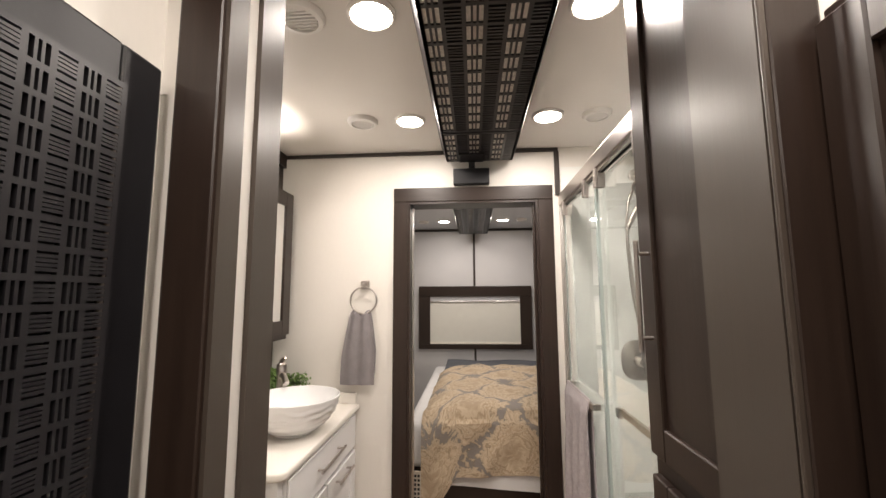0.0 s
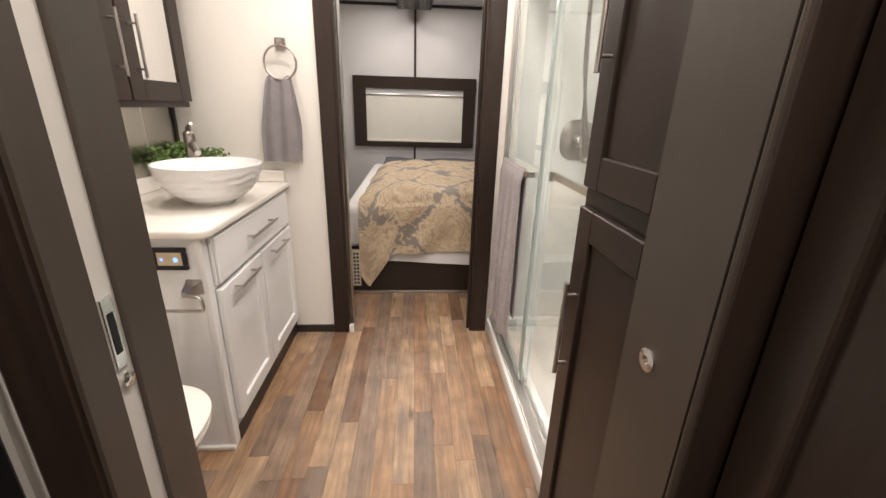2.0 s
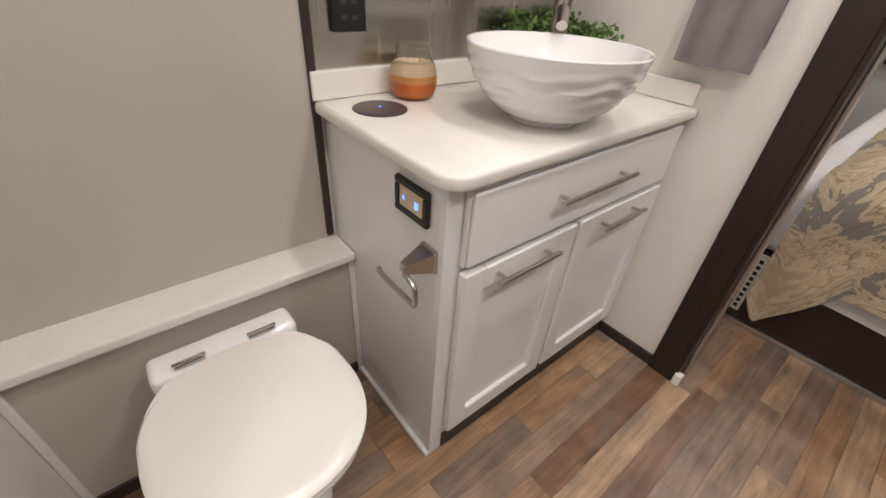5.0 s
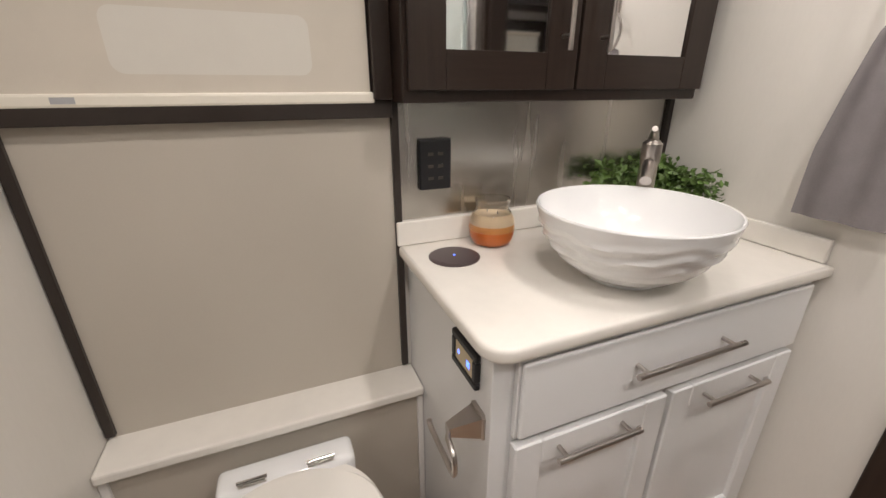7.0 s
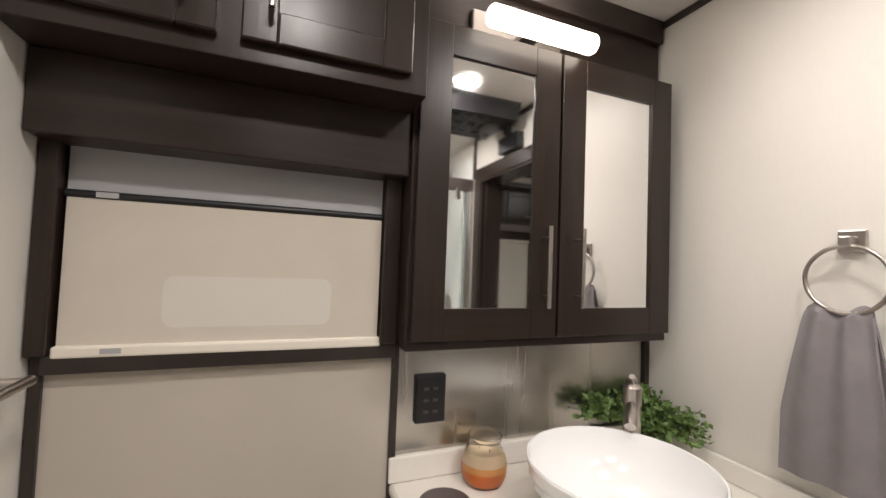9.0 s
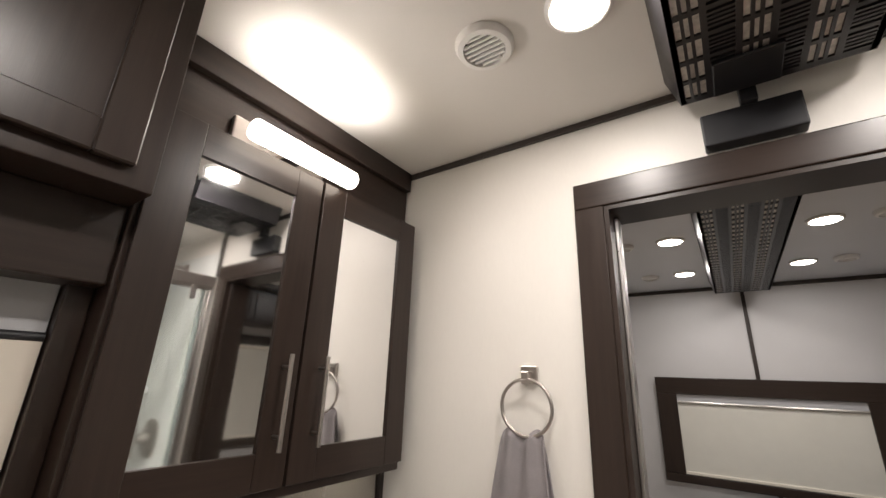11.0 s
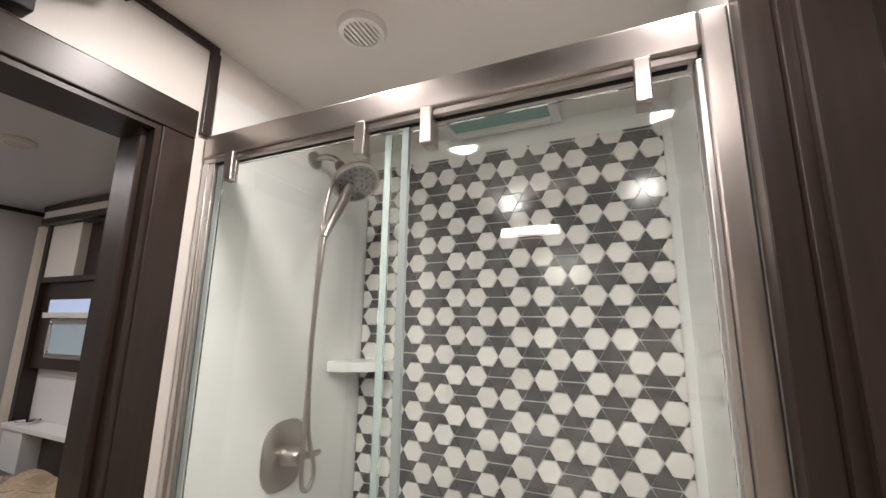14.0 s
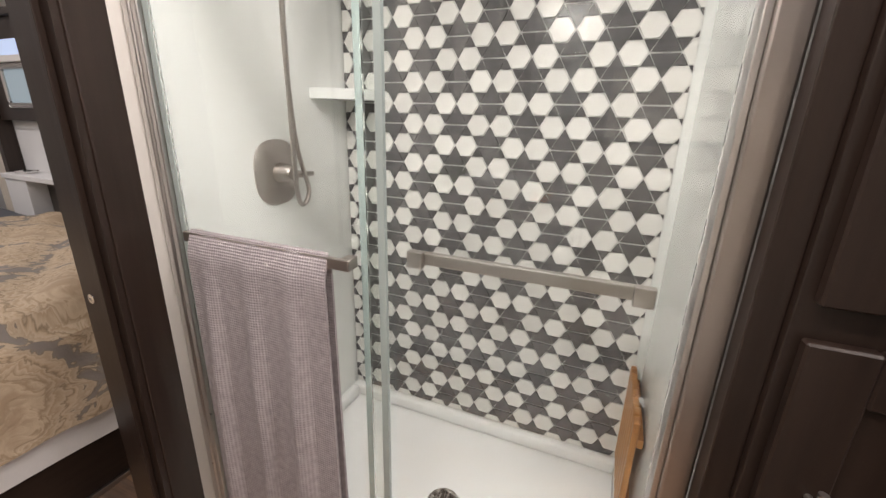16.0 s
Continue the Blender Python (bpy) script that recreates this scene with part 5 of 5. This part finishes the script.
t = thing("bed_skirt", (1.2, 3.5, 0.25), "white sheet edge hanging below the comforter", "sheet")
part("cloth", cloth_sheet(under_sheet, 40, 6, 0.004), M_SHEET, t, "", True)

# slide-out corner of the bedroom, seen past the doorway
t = thing("wardrobe", (2.2, 5.0, 0), "dark wood wall unit round a small window with a raised blind", "wardrobe")
part("panel", box(2.05, 2.399, 4.2, 5.45, 1.23, 1.80, 0.003), M_WOODH, t)
part("upper_panel", box(2.03, 2.399, 5.10, 5.45, 1.801, 2.15, 0.003), M_WALL, t, "cream upper panel")
part("upper_recess", box(2.08, 2.399, 4.2, 5.0995, 1.801, 2.15, 0.003), M_WOOD, t)
part("ledge", box(2.02, 2.0498, 4.2, 5.45, 1.765, 1.80, 0.003), M_WOODH, t)
part("lower_panel", box(2.10, 2.399, 4.2, 5.45, 0.0, 1.229, 0.003), M_PAINT, t, "white lower panel")
part("post", box(2.02, 2.10, 5.451, 5.50, 0.0, 2.15, 0.003), M_WOOD, t)
part("socket", box(2.092, 2.0998, 4.84, 4.95, 1.0, 1.12, 0.003), M_BLACK, t, "black wall plate")
wp = part("window_frame", frame_bm("x", 2.05, -0.014, 4.65, 5.285, 1.30, 1.535, 0.028, 0.012), M_ALU, t, "rounded metal window frame")
part("pane", box(2.046, 2.0495, 4.678, 5.257, 1.328, 1.507), M_DAY, wp, "dull daylight pane")
part("blind", box(2.034, 2.0495, 4.60, 5.32, 1.575, 1.655, 0.004), M_SHADEDAY, wp, "raised pale blind")
part("blind_rail", box(2.02, 2.0495, 4.58, 5.35, 1.540, 1.574, 0.004), M_WHITEP, wp, "white blind rail")
t = thing("curtain", (2.0, 5.58, 0.3), "beige folded curtain beside the slide-out", "curtain")
bm = cloth_sheet(lambda u, v: Vector((2.03 + 0.014 * math.sin(u * 22), 5.52 + 0.11 * u, 0.3 + 1.85 * v)), 30, 4, 0.004)
part("cloth", bm, M_SHADE, t, "", True)
t = thing("nightstand", (1.98, 5.0, 0), "white nightstand with a small chrome tray on it", "nightstand")
part("top", box(1.955, 2.095, 4.60, 5.40, 0.895, 0.925, 0.004), M_PAINT, t)
part("side", box(1.965, 2.095, 5.16, 5.39, 0.0, 0.895, 0.003), M_PAINT, t)
# shade under the top is painted as a dark panel
part("body", box(2.06, 2.095, 4.61, 5.16, 0.0, 0.894, 0.003), M_DOORP, t, "dark panel standing for the shade in the open recess")
part("tray", lathe([(0.05, 0.926), (0.06, 0.94), (0.055, 0.94), (0.045, 0.93)], pose(2.02, 5.25, 0), 24), M_CHROME, t, "", True)
t = thing("overhead_cabinet", (2.25, 3.7, 1.87), "dark wood overhead cabinet with two small doors in the bedroom", "cabinet")
part("body", box(2.13, 2.399, 3.20, 4.195, 1.87, 2.149, 0.003), M_WOODH, t)
for y0, y1 in ((3.215, 3.69), (3.70, 4.18)):
    d = shaker_door(t, "x", 2.13, -0.018, y0, y1, 1.885, 2.135, 0.045, M_WOODH)
    bar_pull(d, (2.112, (y0 + y1) / 2 - 0.07, 1.91), (2.112, (y0 + y1) / 2 + 0.07, 1.91), (-0.025, 0, 0))
t = thing("window_3", (2.40, 3.7, 0.9), "bedroom side window with ivory roller shade drawn down", "window", kind="structure")
part("window_frame", frame_bm("x", 2.3995, -0.025, 3.22, 4.18, 0.90, 1.80, 0.07), M_WOODH, t)
part("pane", box(2.390, 2.3995, 3.29, 4.11, 0.97, 1.73), M_HOLE, t)
part("shade", box(2.382, 2.385, 3.292, 4.108, 0.985, 1.69), M_SHADEW, t, "ivory roller shade")
part("shade_roller", tube([(2.374, 3.292, 1.70), (2.374, 4.108, 1.70)], 0.016, 14), M_IVORY, t, "ivory roller", True)
part("hem_bar", box(2.376, 2.388, 3.292, 4.108, 0.972, 0.99, 0.003), M_IVORY, t)
strip("trim_slideout", "dark strip round the slide-out opening", 1.98, 2.02, 3.15, 5.5, 2.15, 2.19)
strip("trim_slideout_upper", "dark strip above the slide-out opening", 1.98, 2.02, 3.15, 5.5, 2.24, 2.275)
structure("trim_slideout_panel", box(1.99, 2.018, 3.15, 5.5, 2.19, 2.24), M_WALL, "cream strip between the dark slide-out trims", "trim")

# ---------------------------------------------------------------- shower tiles
S = 0.0413
TY0, TY1, TZ0, TZ1 = 1.822, SF - 0.003, 0.10, 2.20
TX = 2.112
tile_ob = structure("wall_tiles", box(TX, 2.1195, TY0, TY1, TZ0, TZ1), M_GROUT, "pale grout bed of the hexagon and star mosaic", "tiled wall")
G = 0.0026


def prism(points, depth):
    bm = bmesh.new()
    n = len(points)
    a = [bm.verts.new((0, y, z)) for y, z in points]
    c = [bm.verts.new((-depth, y * 0.97, z * 0.97)) for y, z in points]
    bm.faces.new(c)
    for k in range(n):
        bm.faces.new((a[k], a[(k + 1) % n], c[(k + 1) % n], c[k]))
    return bm


def shared(name, points, mat):
    bm = prism(points, 0.0045)
    bmesh.ops.recalc_face_normals(bm, faces=bm.faces)
    me = bpy.data.meshes.new(name)
    bm.to_mesh(me)
    bm.free()
    me.materials.append(mat)
    return me


H = 0.0699
k_ = 1 - G / S
hexa = [(S * k_ * y, H / 2 * k_ * z) for y, z in ((1, 0), (0.5, 1), (-0.5, 1), (-1, 0), (-0.5, -1), (0.5, -1))]
me_hex = shared("tile", hexa, M_TILEW)
rest = bmesh.new()


def clipped(points):
    """Cut a polygon to the tiled field."""
    for axis, limit, keep in ((0, TY0 + G, 1), (0, TY1 - G, -1), (1, TZ0 + G, 1), (1, TZ1 - G, -1)):
        out = []
        for p, q in zip(points, points[1:] + points[:1]):
            ip, iq = keep * (p[axis] - limit) >= 0, keep * (q[axis] - limit) >= 0
            if ip:
                out.append(p)
            if ip != iq:
                f = (limit - p[axis]) / (q[axis] - p[axis])
                out.append((p[0] + f * (q[0] - p[0]), p[1] + f * (q[1] - p[1])))
        points = out
        if len(points) < 3:
            return []
    return points


def add_prism(bm, points, depth):
    if len(points) < 3:
        return
    a = [bm.verts.new((TX, y, z)) for y, z in points]
    c = [bm.verts.new((TX - depth, y, z)) for y, z in points]
    bm.faces.new(c)
    n = len(points)
    for k in range(n):
        bm.faces.new((a[k], a[(k + 1) % n], c[(k + 1) % n], c[k]))


whole, edge_white, grey = [], bmesh.new(), []
rows = int((TZ1 - TZ0) / H) + 4
for r in range(-1, rows):
    zc = 1.349 + 14 * H - r * H
    for c in range(0, 24):
        yc = 2.022 - 9 * S + 2 * S * c + (S if r % 2 else 0)
        idx = 2 * c + (1 if r % 2 else 0)
        missing = idx % 6 == (0 if r % 2 == 0 else 3)
        if not missing:
            pts = [(yc + y, zc + z) for y, z in hexa]
            cut = clipped(pts)
            if len(cut) == 6 and all(abs(p[0] - q[0]) < 1e-9 and abs(p[1] - q[1]) < 1e-9 for p, q in zip(cut, pts)):
                whole.append((yc, zc))
            else:
                add_prism(edge_white, cut, 0.0045)
        else:
            for s in (1, -1):
                g = G * 0.9
                grey.append(clipped([(yc - S + G * 1.2, zc + s * g), (yc + S - G * 1.2, zc + s * g), (yc + S / 2 + 0.0005, zc + s * H / 2), (yc - S / 2 - 0.0005, zc + s * H / 2)][:: s]))
        tri = 0.0012
        for s in (1, -1):
            base = zc + s * H / 2
            grey.append(clipped([(yc - S / 2 + tri, base), (yc + S / 2 - tri, base), (yc, base + s * (H / 2 - tri * 2))][:: s]))
for poly in grey:
    add_prism(rest, poly, 0.004)
for yc, zc in whole[:300]:
    ob = new("tile", me_hex)
    ob.location = (TX, yc, zc)
    ob.parent = tile_ob
for name_, bm_, mat_ in (("cut_tiles", edge_white, M_TILEW), ("star_tiles", rest, M_TILEG)):
    tagged(part(name_, bm_, mat_, tile_ob), "dark grey star pieces" if name_ == "star_tiles" else "", "", "", "stuff")

# ---------------------------------------------------------------- floor strips
rng = random.Random(11)
PW = 0.078
plank_meshes = {}
for c in range(0, 29):
    x0 = -0.28 + c * PW
    y = -1.27
    first = rng.uniform(0.15, 0.6)
    while y < 3.62:
        ln = rng.choice((0.34, 0.46, 0.62, 0.78, 0.95)) if y > -1.26 else first
        y1 = min(y + ln, 3.7)
        if y1 > -1.27:
            key = round(y1 - y, 3)
            if key not in plank_meshes:
                bm = box(-PW / 2 + 0.0004, PW / 2 - 0.0004, -(y1 - y) / 2 + 0.0005, (y1 - y) / 2 - 0.0005, -0.004, 0.0)
                me = bpy.data.meshes.new("plank")
                bm.to_mesh(me)
                bm.free()
                me.materials.append(M_PLANK)
                plank_meshes[key] = me
            ob = new("plank", plank_meshes[key])
            ob.location = (x0 + PW / 2, (y + y1) / 2, 0)
            ob.parent = floor_ob
        y = y1
